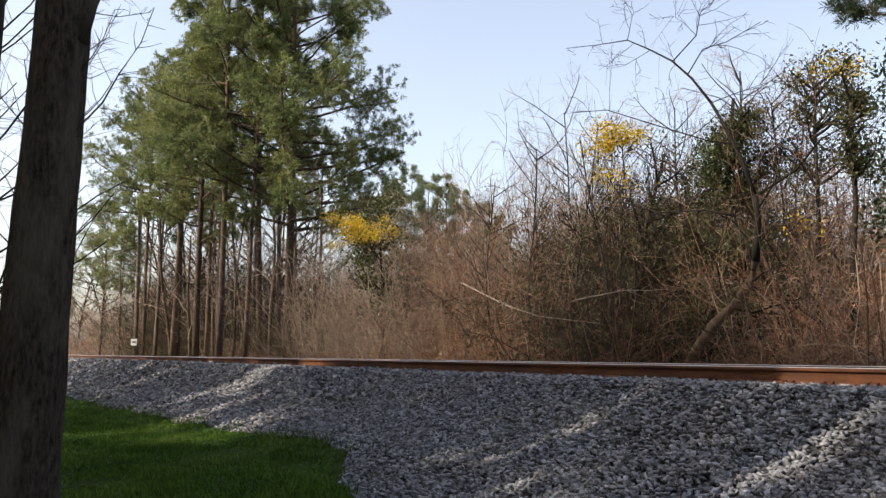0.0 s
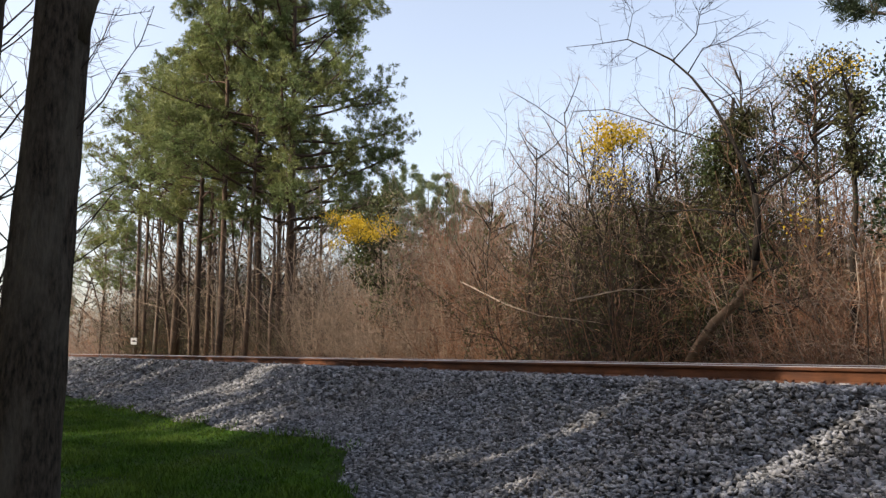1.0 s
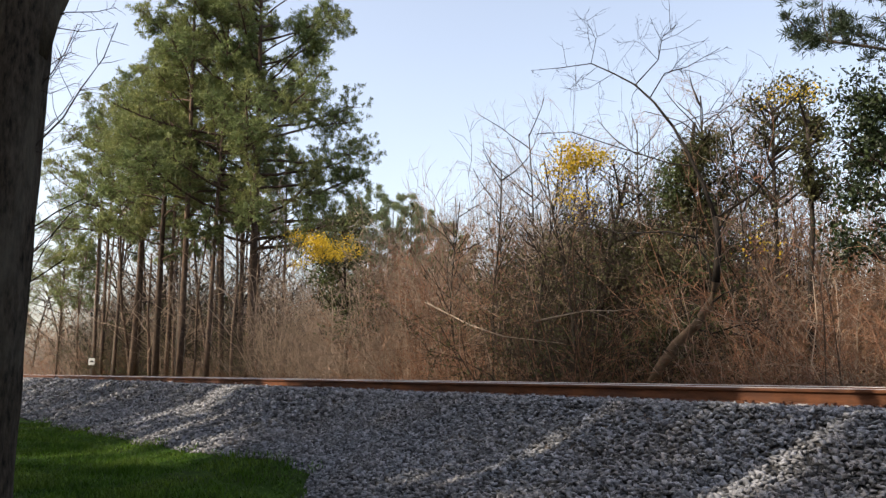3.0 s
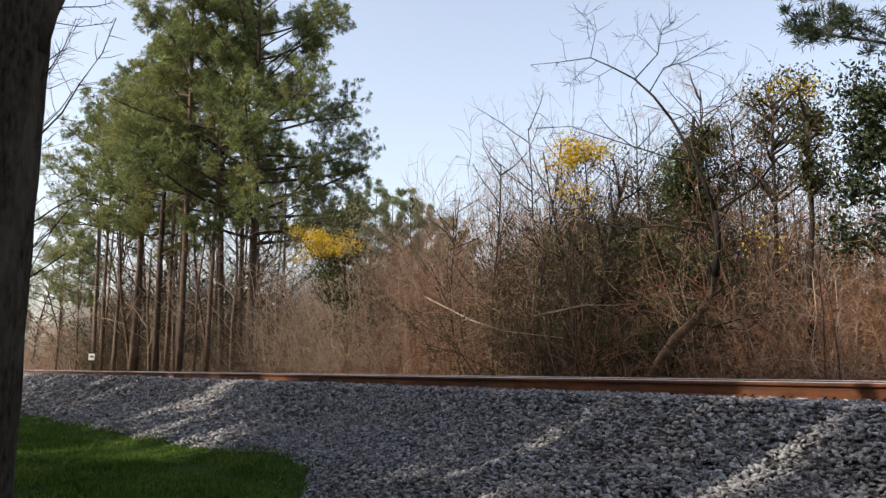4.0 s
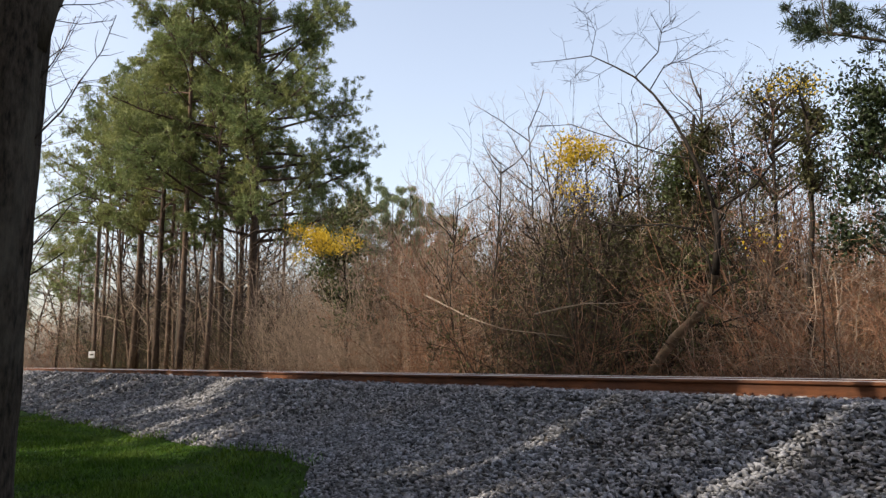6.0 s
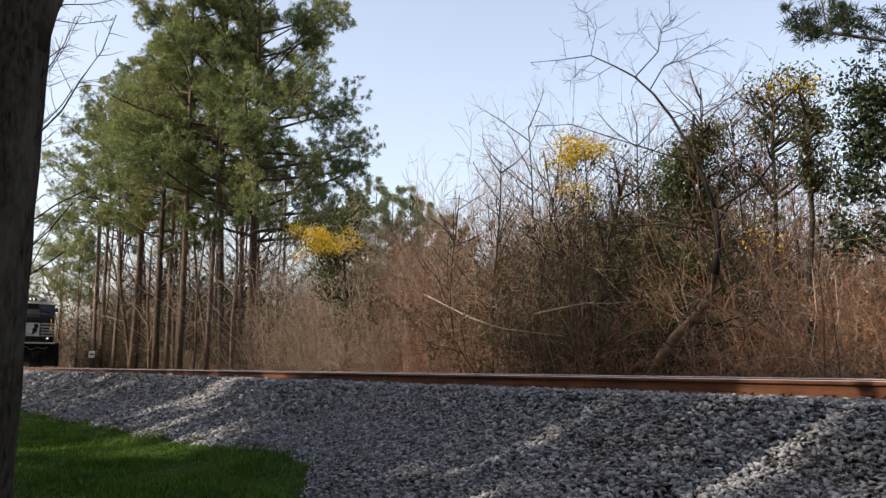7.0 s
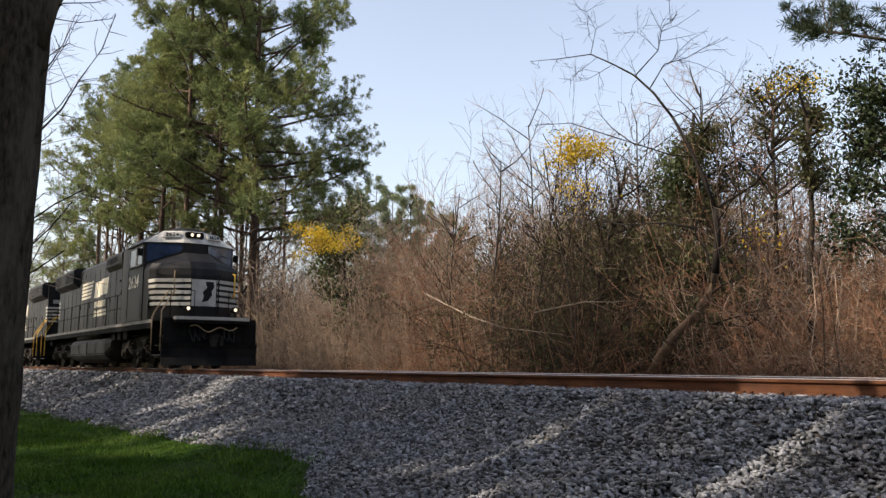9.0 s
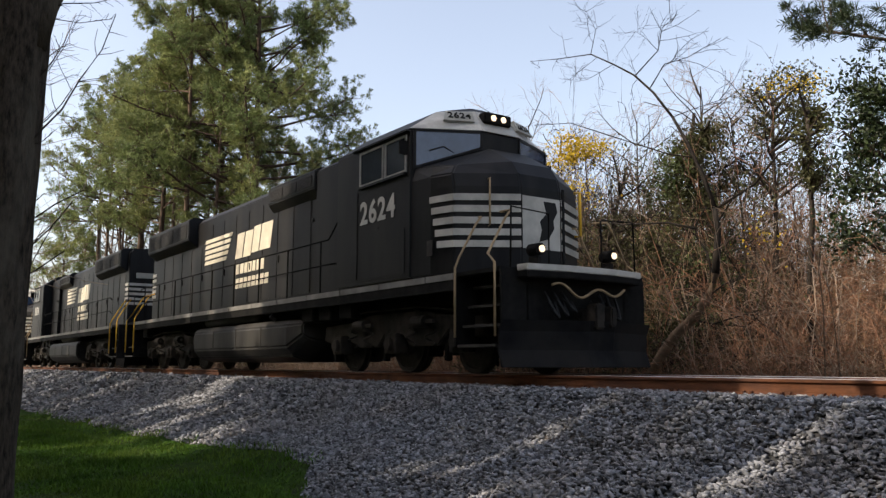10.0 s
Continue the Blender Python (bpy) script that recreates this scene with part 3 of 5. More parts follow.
# ---- pines beyond the track ----
PINES = [
    # bearing, distance, height, crown base, crown radius, trunk radius, lean
    (68.6, 47, 27.5, 7.4, 7.4, 0.27, 0.004), (70.3, 51, 27.0, 10.0, 5.2, 0.20, -0.03), (71.1, 46, 23.5, 9.6, 3.9, 0.14, 0.02), (72.9, 46, 26.5, 8.6, 4.9, 0.19, 0.0),
    (73.7, 54, 23.5, 10.0, 4.2, 0.15, 0.03), (74.15, 48, 20.5, 6.8, 4.2, 0.20, -0.012), (75.7, 49, 17.8, 7.6, 3.9, 0.19, 0.006), (69.2, 57, 28.0, 12, 5.2, 0.2, 0.0),
    (76.7, 55, 17.5, 8.0, 3.6, 0.11, 0.02), (75.4, 57, 21.0, 10.0, 3.6, 0.13, -0.02), (78.0, 50, 15.0, 8.0, 3.0, 0.11, 0.0), (77.4, 53, 18.0, 8.5, 4.2, 0.13, -0.01), (66.5, 56, 15.5, 9.0, 2.8, 0.15, 0.0),
]
for i, (az, r, h, cb, rad, tr_, tilt) in enumerate(PINES):
    r, grow_by = clear(az, r)
    h, cb, rad, tr_ = h * grow_by, cb * grow_by, rad * grow_by, tr_ * grow_by
    pine(100 + i, polar(az, r, -0.9), h, cb, rad, "tall pine with long bare trunk and dense green crown", tr_, boughs=int(13 + 3.7 * rad) + (34 if i == 0 else 0), per=24 if r < 54 else 15, size=0.27, blade=0.125, lean=(tilt, 0.4 * tilt))
pine(140, polar(80.0, 81, -0.9), 14.0, 6.4, 3.5, "short pine with a sparse flat crown", 0.11, boughs=26)
pine(141, polar(79.0, 74, -0.9), 11.6, 6.4, 2.8, "short pine with a sparse flat crown", 0.10, boughs=22)
# slim bare stems standing among them
for i, az in enumerate((70.1, 70.9, 71.3, 72.0, 73.0, 73.1, 74.6, 75.8, 76.9, 77.5, 68.4, 69.6, 72.6, 78.9)):
    rng = np.random.default_rng(300 + i)
    stem = thing("bare_tree", "slim leafless tree among the pines", "tree", "slim trees in the pine stand", at=Matrix.Translation(polar(az, clear(az, rng.uniform(43, 58))[0], -0.9)))
    t_ = grow(rng, (0, 0, 0), (rng.normal(0, 0.09), 0, 1), rng.uniform(7, 14), rng.uniform(0.05, 0.13), 8, 0.05, 0.02)
    child("trunk", limbs_mesh("trunk", [t_], PINE_BARK if i % 4 else POST, 6), stem)
    b_ = fork(rng, [t_], 16, 2.6, 0.028, 0.8, 0.2, 5, 0.16, 0.03)
    child("branch_mass", twigs_mesh("branch_mass", b_ + fork(rng, b_, 3, 0.9, 0.01, 0.7, 0.3, 5, 0.12), GREY_TWIG, 3), stem)
# pines far behind the thicket, their haze painted into the needle colour
for i, (az, r, h) in enumerate(((61.6, 105, 21.5), (60.3, 112, 24.5), (59.2, 108, 22.5), (57.9, 115, 24.0), (56.8, 110, 21), (55.4, 112, 20), (62.6, 118, 22), (54.2, 116, 19), (82.4, 150, 14), (83.2, 140, 12))):
    pine(160 + i, polar(az, r, -0.9), h * 1.04, h * 0.42, h * 0.17, "distant hazy green pine above the thicket", 0.2, 30, HAZED_NEEDLE, 18, 0.5, "distant pines", blade=0.08)


# ---- the thicket beyond the track ----
def spread_copies(protos, places):
    """Sets copies of the given bushes at places (x, y, z, scale, turn); each bush itself takes the first of its places."""
    used = set()
    for i, (x, y, z, sc, turn) in enumerate(places):
        pr = protos[i % len(protos)]
        m = pose(x, y, z, 0, 0, turn) @ Matrix.Diagonal((sc[0], sc[0], sc[1], 1))
        if i % len(protos) in used:
            copy_thing(pr, m)
        else:
            used.add(i % len(protos))
            first[pr.name] = m
    for pr in protos:
        if pr.name in first:
            pr.matrix_basis = first[pr.name]


first = {}
brown = [shrub(400 + i, 4.2, 3.6, "tangled leafless brown thicket bush beside the track", TWIG, DRY_LEAF, 500, 0.032, 21, arch=0.02) for i in range(3)]
grey = [shrub(420 + i, 4.6, 3.4, "dense leafless grey-brown bush with fine upright twigs", GREY_TWIG, None, 0, 0.04, 22) for i in range(2)]
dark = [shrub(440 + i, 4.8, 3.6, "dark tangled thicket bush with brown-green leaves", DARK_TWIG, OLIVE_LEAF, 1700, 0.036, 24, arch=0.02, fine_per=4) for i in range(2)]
low = [shrub(460 + i, 1.7, 2.4, "low reddish-brown briar beside the ballast", TWIG, DRY_LEAF, 260, 0.035, 18, group="low briars", name="briar", arch=0.05, r=0.008, fine_per=2) for i in range(2)]


def top_of(az):
    """Height of the thicket's top along the view."""
    return float(np.interp(az, [26, 31, 36, 40, 45, 49, 52, 55, 58, 61, 64, 66, 68, 72, 80], [6.0, 6.2, 6.9, 7.4, 8.0, 8.0, 7.8, 7.8, 7.9, 7.8, 8.0, 7.4, 4.4, 3.6, 3.4]))


rng = np.random.default_rng(77)
brown_at, grey_at, dark_at, low_at = [], [], [], []
for az in np.arange(26.5, 81.5, 1.15):
    for row, y in enumerate((15.0, 17.5, 21.0)):
        a = az + rng.uniform(-0.5, 0.5)
        yy = y + rng.uniform(-0.7, 0.7)
        if a > 67:
            yy += 2.0
        x = -yy * math.tan(radians(a))
        if x < -110 or (row == 0 and 34.5 < a < 44) or (row == 1 and 37.6 < a < 39.6) or (77.0 < a < 79.8) or (a > 67 and row == 2):
            continue
        h = top_of(a) * (yy / 17.0 if a < 66 else 1.0) * rng.uniform(0.78, 1.08) * (0.72 if row == 0 else 1.0)
        turn = rng.uniform(0, 360)
        wide = rng.uniform(0.9, 1.25)
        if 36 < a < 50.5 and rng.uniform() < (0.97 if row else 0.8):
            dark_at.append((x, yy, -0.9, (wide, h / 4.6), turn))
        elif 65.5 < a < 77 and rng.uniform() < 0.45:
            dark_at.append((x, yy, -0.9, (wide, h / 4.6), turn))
        elif a > 57 and rng.uniform() < 0.85 or rng.uniform() < (0.4 if a < 36 else 0.25):
            grey_at.append((x, yy, -0.9, (wide, h / 4.5), turn))
        else:
            brown_at.append((x, yy, -0.9, (wide, h / 4.1), turn))
for az in np.arange(27, 74, 1.15):
    y = rng.uniform(12.9, 13.8)
    if 38.5 < az < 43.5:
        y += 1.6
    low_at.append((-y * math.tan(radians(az)), y, -0.75, (rng.uniform(0.8, 1.2), rng.uniform(0.6, 1.1)), rng.uniform(0, 360)))
for az in np.arange(65.5, 84, 1.0):
    a = az + rng.uniform(-0.3, 0.3)
    r = clear(a, rng.uniform(58, 82), 17.0)[0]
    p = polar(a, r)
    (dark_at if 65.8 < a < 77.2 and rng.uniform() < 0.45 else grey_at if rng.uniform() < 0.7 else brown_at).append((p.x, p.y, -0.9, (rng.uniform(1.6, 2.2), rng.uniform(1.7, 2.35)), rng.uniform(0, 360)))
# undergrowth behind the pine trunks, its dark twig colour standing for shade there
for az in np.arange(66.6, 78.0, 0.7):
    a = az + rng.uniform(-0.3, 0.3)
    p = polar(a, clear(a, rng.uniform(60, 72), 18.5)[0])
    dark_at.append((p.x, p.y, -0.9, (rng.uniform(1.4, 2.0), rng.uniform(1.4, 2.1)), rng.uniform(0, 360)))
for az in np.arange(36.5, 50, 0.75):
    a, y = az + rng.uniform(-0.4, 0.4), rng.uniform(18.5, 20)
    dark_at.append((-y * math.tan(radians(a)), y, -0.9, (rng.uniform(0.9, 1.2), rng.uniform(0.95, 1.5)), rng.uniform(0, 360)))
for az in np.arange(43, 66, 0.9):
    a, y = az + rng.uniform(-0.4, 0.4), rng.uniform(24, 27)
    (grey_at if rng.uniform() < 0.6 else brown_at).append((-y * math.tan(radians(a)), y, -0.9, (rng.uniform(1.1, 1.5), top_of(a) * rng.uniform(1.2, 1.5) / 4.4), rng.uniform(0, 360)))
for az in np.arange(66, 83.5, 0.62):
    a = az + rng.uniform(-0.25, 0.25)
    r = clear(a, rng.uniform(55, 68), 16.5)[0]
    if 77.6 < a < 79.2:
        r += 14
    p = polar(a, r)
    (dark_at if 65.8 < a < 77.2 and rng.uniform() < 0.6 else grey_at if rng.uniform() < 0.75 else brown_at).append((p.x, p.y, -0.9, (rng.uniform(1.2, 1.7), rng.uniform(1.0, 1.5)), rng.uniform(0, 360)))
spread_copies(brown, brown_at)
spread_copies(grey, grey_at)
spread_copies(dark, dark_at)
spread_copies(low, low_at)

# bare woods behind: grey crowns of leafless trees
woods = [leaf_tree(500 + i, (0, 0, 0), 11.0, 3.4, "leafless grey woodland tree", None, 0, 0.1, 0.09, 0.2, LIMB, "bare_tree", "tree", "bare woodland trees", twig=GREY_TWIG) for i in range(3)]
wood_at = []
for az in np.arange(26, 84, 1.5):
    for r0 in (40, 62):
        a, r = az + rng.uniform(-0.7, 0.7), r0 + rng.uniform(-5, 8)
        if a > 66:
            r += 22
        r = clear(a, r, 18.0)[0]
        p = polar(a, r)
        h = {True: 8.5, False: 7.0}[a < 50] * r / 45 * rng.uniform(0.7, 1.1) * (0.86 if a > 66 else 1.0) * (0.9 if 52 < a < 62 else 1)
        wood_at.append((p.x, p.y, -0.9, (rng.uniform(0.9, 1.4) * (1.3 if r0 > 50 else 1), h / 11.0), rng.uniform(0, 360)))
# taller bare trees close behind the pine trunks
for az in np.arange(66.8, 77.4, 0.6):
    a = az + rng.uniform(-0.3, 0.3)
    p = polar(a, clear(a, rng.uniform(64, 84), 19.0)[0])
    wood_at.append((p.x, p.y, -0.9, (rng.uniform(1.0, 1.5), rng.uniform(1.15, 1.6)), rng.uniform(0, 360)))
spread_copies(woods, wood_at)


# ---- single trees of the thicket ----
def leaning_tree():
    """The leafless tree with a bowed foot, coloured as sunlit, that reaches over the thicket."""
    rng = np.random.default_rng(5)
    tree = thing("leaning_tree", "leafless tree with a bowed trunk rising over the thicket", "tree", at=Matrix.Translation((0, 13.6, 0)))
    foot = np.array([(-12.29, -0.00, -0.11), (-12.03, -0.00, 0.26), (-11.58, 0.00, 0.74), (-11.03, 0.00, 1.12), (-10.69, -0.00, 1.51), (-10.53, 0.00, 1.91), (-10.47, 0.00, 2.37)])
    child("bowed_trunk", limbs_mesh("bowed_trunk", [(foot[:-1], 0.105, 0.085)], SUNLIT_LIMB, 10), tree, "bowed lower trunk in a sunlit tan")
    stem = np.array([(-10.47, 0.00, 2.32), (-10.43, 0.00, 2.74), (-10.48, 0.00, 3.20), (-10.74, 0.00, 3.92), (-11.10, 0.00, 4.67), (-11.44, 0.00, 5.27), (-11.93, -0.00, 5.93), (-12.46, 0.00, 6.47), (-13.08, 0.00, 6.91), (-13.79, 0.00, 7.37), (-14.86, 0.00, 7.59), (-15.97, 0.00, 7.86)])
    stem = np.vstack([foot[-2:-1], stem])
    limbs = [(stem[:4], 0.080, 0.05), (stem[3:7], 0.05, 0.03), (stem[6:], 0.03, 0.006)]
    for pts, r in (([(-10.59, 0.00, 1.73), (-10.70, 0.00, 2.33), (-10.97, -0.00, 2.72), (-10.93, -0.00, 2.97), (-10.68, 0.00, 3.27)], 0.04),
                   ([(-10.99, 0.00, 2.86), (-11.67, 0.00, 3.07), (-12.96, 0.00, 3.20), (-14.01, 0.00, 3.57), (-15.04, 0.00, 3.83)], 0.035),
                   ([(-10.93, -0.00, 4.30), (-11.61, -0.00, 4.52), (-13.35, 0.00, 5.33), (-14.51, 0.00, 5.88), (-15.85, 0.00, 6.14)], 0.026),
                   ([(-10.41, -0.00, 3.19), (-9.55, 0.00, 3.51), (-9.03, 0.00, 3.98), (-8.63, 0.00, 4.09), (-8.02, 0.00, 4.13)], 0.036),
                   ([(-12.43, 0.00, 6.46), (-11.77, -0.00, 6.82), (-11.64, 0.00, 7.28), (-11.19, -0.00, 7.45)], 0.022),
                   ([(-12.02, 0.00, 6.06), (-11.61, 0.00, 6.47), (-11.01, 0.00, 6.43), (-10.17, 0.00, 6.57)], 0.022),
                   ([(-13.79, 0.00, 7.37), (-13.61, -0.00, 7.90), (-13.96, 0.00, 8.58)], 0.013),
                   ([(-11.44, 0.00, 5.27), (-10.85, 0.00, 5.31), (-9.90, 0.00, 5.33)], 0.016),
                   ([(-10.73, 0.00, 1.46), (-10.36, 0.00, 1.68), (-9.98, 0.00, 1.75)], 0.035),
                   ([(-11.06, 0.00, 1.03), (-10.64, 0.00, 0.93), (-10.19, 0.00, 1.03), (-9.60, 0.00, 1.15)], 0.035),
                   ([(-10.45, 0.00, 2.88), (-10.01, 0.00, 3.37), (-9.82, 0.00, 3.99), (-9.57, 0.00, 4.49)], 0.024),
                   ([(-11.77, -0.00, 6.82), (-12.13, -0.00, 7.24), (-12.45, -0.00, 7.51)], 0.01),
                   ([(-13.08, 0.00, 6.91), (-13.90, 0.00, 6.79), (-14.48, 0.00, 6.88)], 0.01)):
        limbs.append((np.array(pts), r * 0.7, r * 0.22))
    for limb in limbs:
        child("limb", limbs_mesh("limb", [limb], DARK_LIMB, 7), tree)
    mid = fork(rng, limbs, 7, 1.15, 0.008, 0.8, 0.2, 6, 0.2, 0.02)
    child("twig_mass", twigs_mesh("twig_mass", mid + fork(rng, mid, 3, 0.7, 0.0045, 0.8, 0.15, 6, 0.2, 0.01), DARK_LIMB, 3), tree)


def broken_branches():
    """Two pale fallen boughs caught in the thicket."""
    rng = np.random.default_rng(6)
    for pts, r in (([(-19.02, 12.4, 2.04), (-16.97, 12.4, 1.33), (-15.66, 12.4, 1.01), (-13.61, 12.4, 0.79)], 0.022), ([(-14.54, 12.4, 1.30), (-13.71, 12.4, 1.38), (-12.87, 12.4, 1.45), (-11.99, 12.4, 1.39)], 0.02)):
        br = thing("fallen_branch", "pale dead branch caught in the thicket", "branch", "fallen branches")
        p = (np.array(pts), r, r * 0.4)
        child("bough", limbs_mesh("bough", [p], LIMB_PALE, 6), br)
        child("twig_mass", twigs_mesh("twig_mass", fork(rng, [p], 7, 0.8, 0.008, 0.6, 0.1, 5, 0.1), LIMB_PALE, 3), br)


leaning_tree()
broken_branches()
# evergreen masses in the thicket
leaf_tree(610, polar(40.2, 21.0, -0.9), 7.3, 1.5, "tree wrapped in climbing vines with dull olive leaves", OLIVE_LEAF, 9000, 0.045, 0.09, 0.1)
leaf_tree(611, polar(46.5, 22.5, -0.9), 6.6, 2.0, "thicket tree hung with dull brown-green leaves", OLIVE_LEAF, 3000, 0.055, 0.08, 0.15)
leaf_tree(612, polar(34.4, 20.0, -0.9), 7.4, 1.3, "slim tree with olive leaves in its crown", OLIVE_LEAF, 4200, 0.043, 0.075, 0.66)
leaf_tree(613, polar(38.6, 20.4, -0.9), 6.0, 1.5, "dark thicket tree with dense evergreen leaves", DARK_LEAF, 9000, 0.043, 0.07, 0.05)
leaf_tree(614, polar(31.6, 18.5, -0.9), 6.5, 0.75, "slim leafy tree beside the thicket", OLIVE_LEAF, 2200, 0.043, 0.085, 0.7)
leaf_tree(615, polar(25.7, 16.6, -0.9), 6.2, 1.3, "glossy dark green evergreen tree", GLOSSY_LEAF, 9000, 0.05, 0.10, 0.42)
leaf_tree(616, polar(62.0, 33.0, -0.9), 6.7, 1.7, "small evergreen tree behind yellow blossom", DARK_LEAF, 4000, 0.08, 0.08, 0.3)
for i, (az, r, h, rad) in enumerate(((52.3, 23, 7.0, 1.8), (50.2, 22, 7.4, 1.7), (48.0, 24, 8.2, 2.2), (44.0, 24, 7.8, 2.0), (35.0, 24, 8.4, 1.9), (37.6, 21, 7.9, 2.0), (36.2, 19, 7.2, 1.6), (42.4, 22, 7.6, 1.9), (46.3, 21, 6.9, 1.7), (32.0, 25, 7.2, 2.0), (54.5, 26, 6.6, 1.8))):
    leaf_tree(630 + i, polar(az, r, -0.9), h, rad, "leafless young tree with fine grey twigs", None, 0, 0.1, 0.034, 0.3, LIMB, "bare_tree", "tree", "young trees in the thicket", twig=GREY_TWIG, fine=3)
pine(650, polar(21.2, 17.0, -0.9), 13.0, 5.0, 3.6, "pine whose dark bough hangs into view", 0.16, 24, SHADED_NEEDLE, 60, 0.2, "pines by the track", blade=0.07)


def blossom(seed, at, size, n, label):
    """A vine in full yellow flower draped over a bush."""
    rng = np.random.default_rng(seed)
    vine = thing("flowering_vine", label, "flowering vine", "yellow flowering vines", at=Matrix.Translation(at))
    st = [grow(rng, (rng.normal(0, size[0] * 0.3), rng.normal(0, 0.3), -size[2]), (rng.normal(0, 0.4), rng.normal(0, 0.3), 1), size[2] * 2, 0.008, 6, 0.2) for _ in range(16)]
    child("stem_mass", twigs_mesh("stem_mass", st, DARK_TWIG, 3), vine)
    c = []
    for _ in range(34):
        q = rng.normal(0, 1, 3) * np.array(size) * 0.55
        q[2] = size[2] * 0.75 - abs(q[0]) * size[2] / size[0] * rng.uniform(0.2, 1.2) + rng.normal(0, 0.3) * size[2]      # draped, highest in the middle
        c.append(q + rng.normal(0, 1, (int(n * rng.uniform(0.5, 5.5)) // 34, 3)) * np.array([0.17, 0.17, 0.12]))
    child("blossom_mass", leaves_mesh("blossom_mass", rng, np.concatenate(c), 0.030, BLOSSOM, 0, 0.8), vine)
    child("leaves", leaves_mesh("leaves", rng, rng.normal(0, 1, (n // 3, 3)) * np.array(size) * 0.62, 0.035, OLIVE_LEAF, 0, 0.5), vine)


blossom(701, polar(63.7, 31.0, 4.45), (1.25, 0.9, 0.6), 1050, "bright yellow flowering vine over a grey bush")
blossom(702, polar(46.5, 20.5, 5.15), (0.8, 0.5, 0.35), 620, "bright yellow flowering vine at the thicket's top")
blossom(703, polar(46.5, 20.5, 4.1), (0.6, 0.6, 0.6), 130, "thin yellow flowering vine hanging in the thicket")
blossom(704, polar(33.2, 19.4, 6.05), (0.7, 0.6, 0.3), 100, "yellow flowering vine in a tree crown")
blossom(705, polar(34.5, 18.5, 2.5), (0.35, 0.4, 0.7), 30, "sparse yellow flowers in the brush")


# ---- pole and marker by the track ----
def utility_pole():
    p = thing("utility_pole", "weathered grey wooden pole behind the track", "utility pole", at=Matrix.Translation(polar(78.0, 70, -0.9)))
    part("pole", Shape().tube([(0, 0, 0), (0, 0, 4), (0, 0, 14.0)], [0.17, 0.16, 0.11], 10), POST, p, smooth=True)
    part("crossarm", Shape().box(-0.9, 0.9, -0.05, 0.05, 13.2, 13.34), POST, p, bevel=0.01)


def marker():
    m = thing("track_marker", "small white square marker board on a post", "sign", at=Matrix.Translation(polar(78.05, 63.0, -0.9)) @ pose(0, 0, 0, 0, 0, 60))
    part("post", Shape().box(-0.03, 0.03, 0.0, 0.05, 0, 2.05), POST, m, bevel=0.005)
    board = part("board", Shape().box(-0.21, 0.21, -0.025, 0.0, 1.56, 2.02), SIGN_WHITE, m, "white square board", bevel=0.01)
    part("mark", Shape().box(-0.11, 0.11, -0.032, -0.026, 1.75, 1.84), DARK_GEAR, board, "dark bar on the board")


utility_pole()
marker()


# ---- the near trees on the viewer's side ----
def near_trunk(name, at, r, height, label, seed, lean=(0.0, 0.0), crown=True):
    """A big trunk with ridged bark; its crown spreads above and shades the ballast."""
    tree = thing(name, label, "tree", "trees on the near side", at=Matrix.Translation(at))
    k, sides = 110, 84
    rings = []
    for i in range(k):
        z = height * i / (k - 1)
        flare = 1 + 0.5 * math.exp(-z / 0.35) + 0.05 * math.sin(z * 1.1 + seed)
        taper = 1 - 0.035 * z
        cx, cy = lean[0] * z + 0.03 * math.sin(z * 0.8 + seed), lean[1] * z
        ring = []
        for j in range(sides):
            a = 2 * math.pi * j / sides
            ridge = noise.noise((math.cos(a) * 7 + seed, math.sin(a) * 7, z * 1.6)) * 0.06 + abs(noise.noise((math.cos(a) * 11, math.sin(a) * 11 + seed, z * 2.5))) * 0.05 + noise.noise((math.cos(a) * 2.2, math.sin(a) * 2.2, z * 0.7 + seed)) * 0.05
            rr = r * flare * taper * (1 + ridge)
            ring.append((cx + rr * math.cos(a), cy + rr * math.sin(a), z))
        rings.append(ring)
    part("trunk", Shape().loft(rings), BARK, tree, "thick dark trunk with ridged bark", smooth=True, fix=False)
    rng = np.random.default_rng(900 + seed)
    top = (np.array([(lean[0] * z, lean[1] * z, z) for z in np.linspace(height - 1, height + 6, 6)]), r * 0.72, 0.06)
    limbs = [top] + fork(rng, [top], 8, 5.5, 0.11, 0.75, 0.0, 7, 0.10, 0.03)
    child("limb_mass", limbs_mesh("limb_mass", limbs, BARK, 7), tree)
    mid = fork(rng, limbs, 8, 2.6, 0.03, 0.75, 0.2, 5, 0.12, 0.03)
    fine = fork(rng, mid, 5, 1.2, 0.010, 0.75, 0.2, 4, 0.15, 0.02)
    child("branch_mass", twigs_mesh("branch_mass", mid, DARK_TWIG, 4), tree)
    child("twig_mass", twigs_mesh("twig_mass", fine, DARK_TWIG, 3), tree)
    return tree


big = near_trunk("near_tree", (-6.57, 0.655, -1.42), 0.232, 7.5, "thick rough-barked tree trunk close by on the verge", 1, (0.0, 0.032))
fork_ = (np.array([(-6.49, 0.87, 2.39), (-6.48, 0.94, 2.71), (-6.47, 1.04, 2.99), (-6.44, 1.18, 3.33), (-6.41, 1.35, 3.78)]) - np.array([-6.57, 0.655, -1.42]), 0.075, 0.03)
child("limb", limbs_mesh("limb", [fork_], BARK, 9), big, "thick dark limb rising from the trunk")
rng = np.random.default_rng(33)
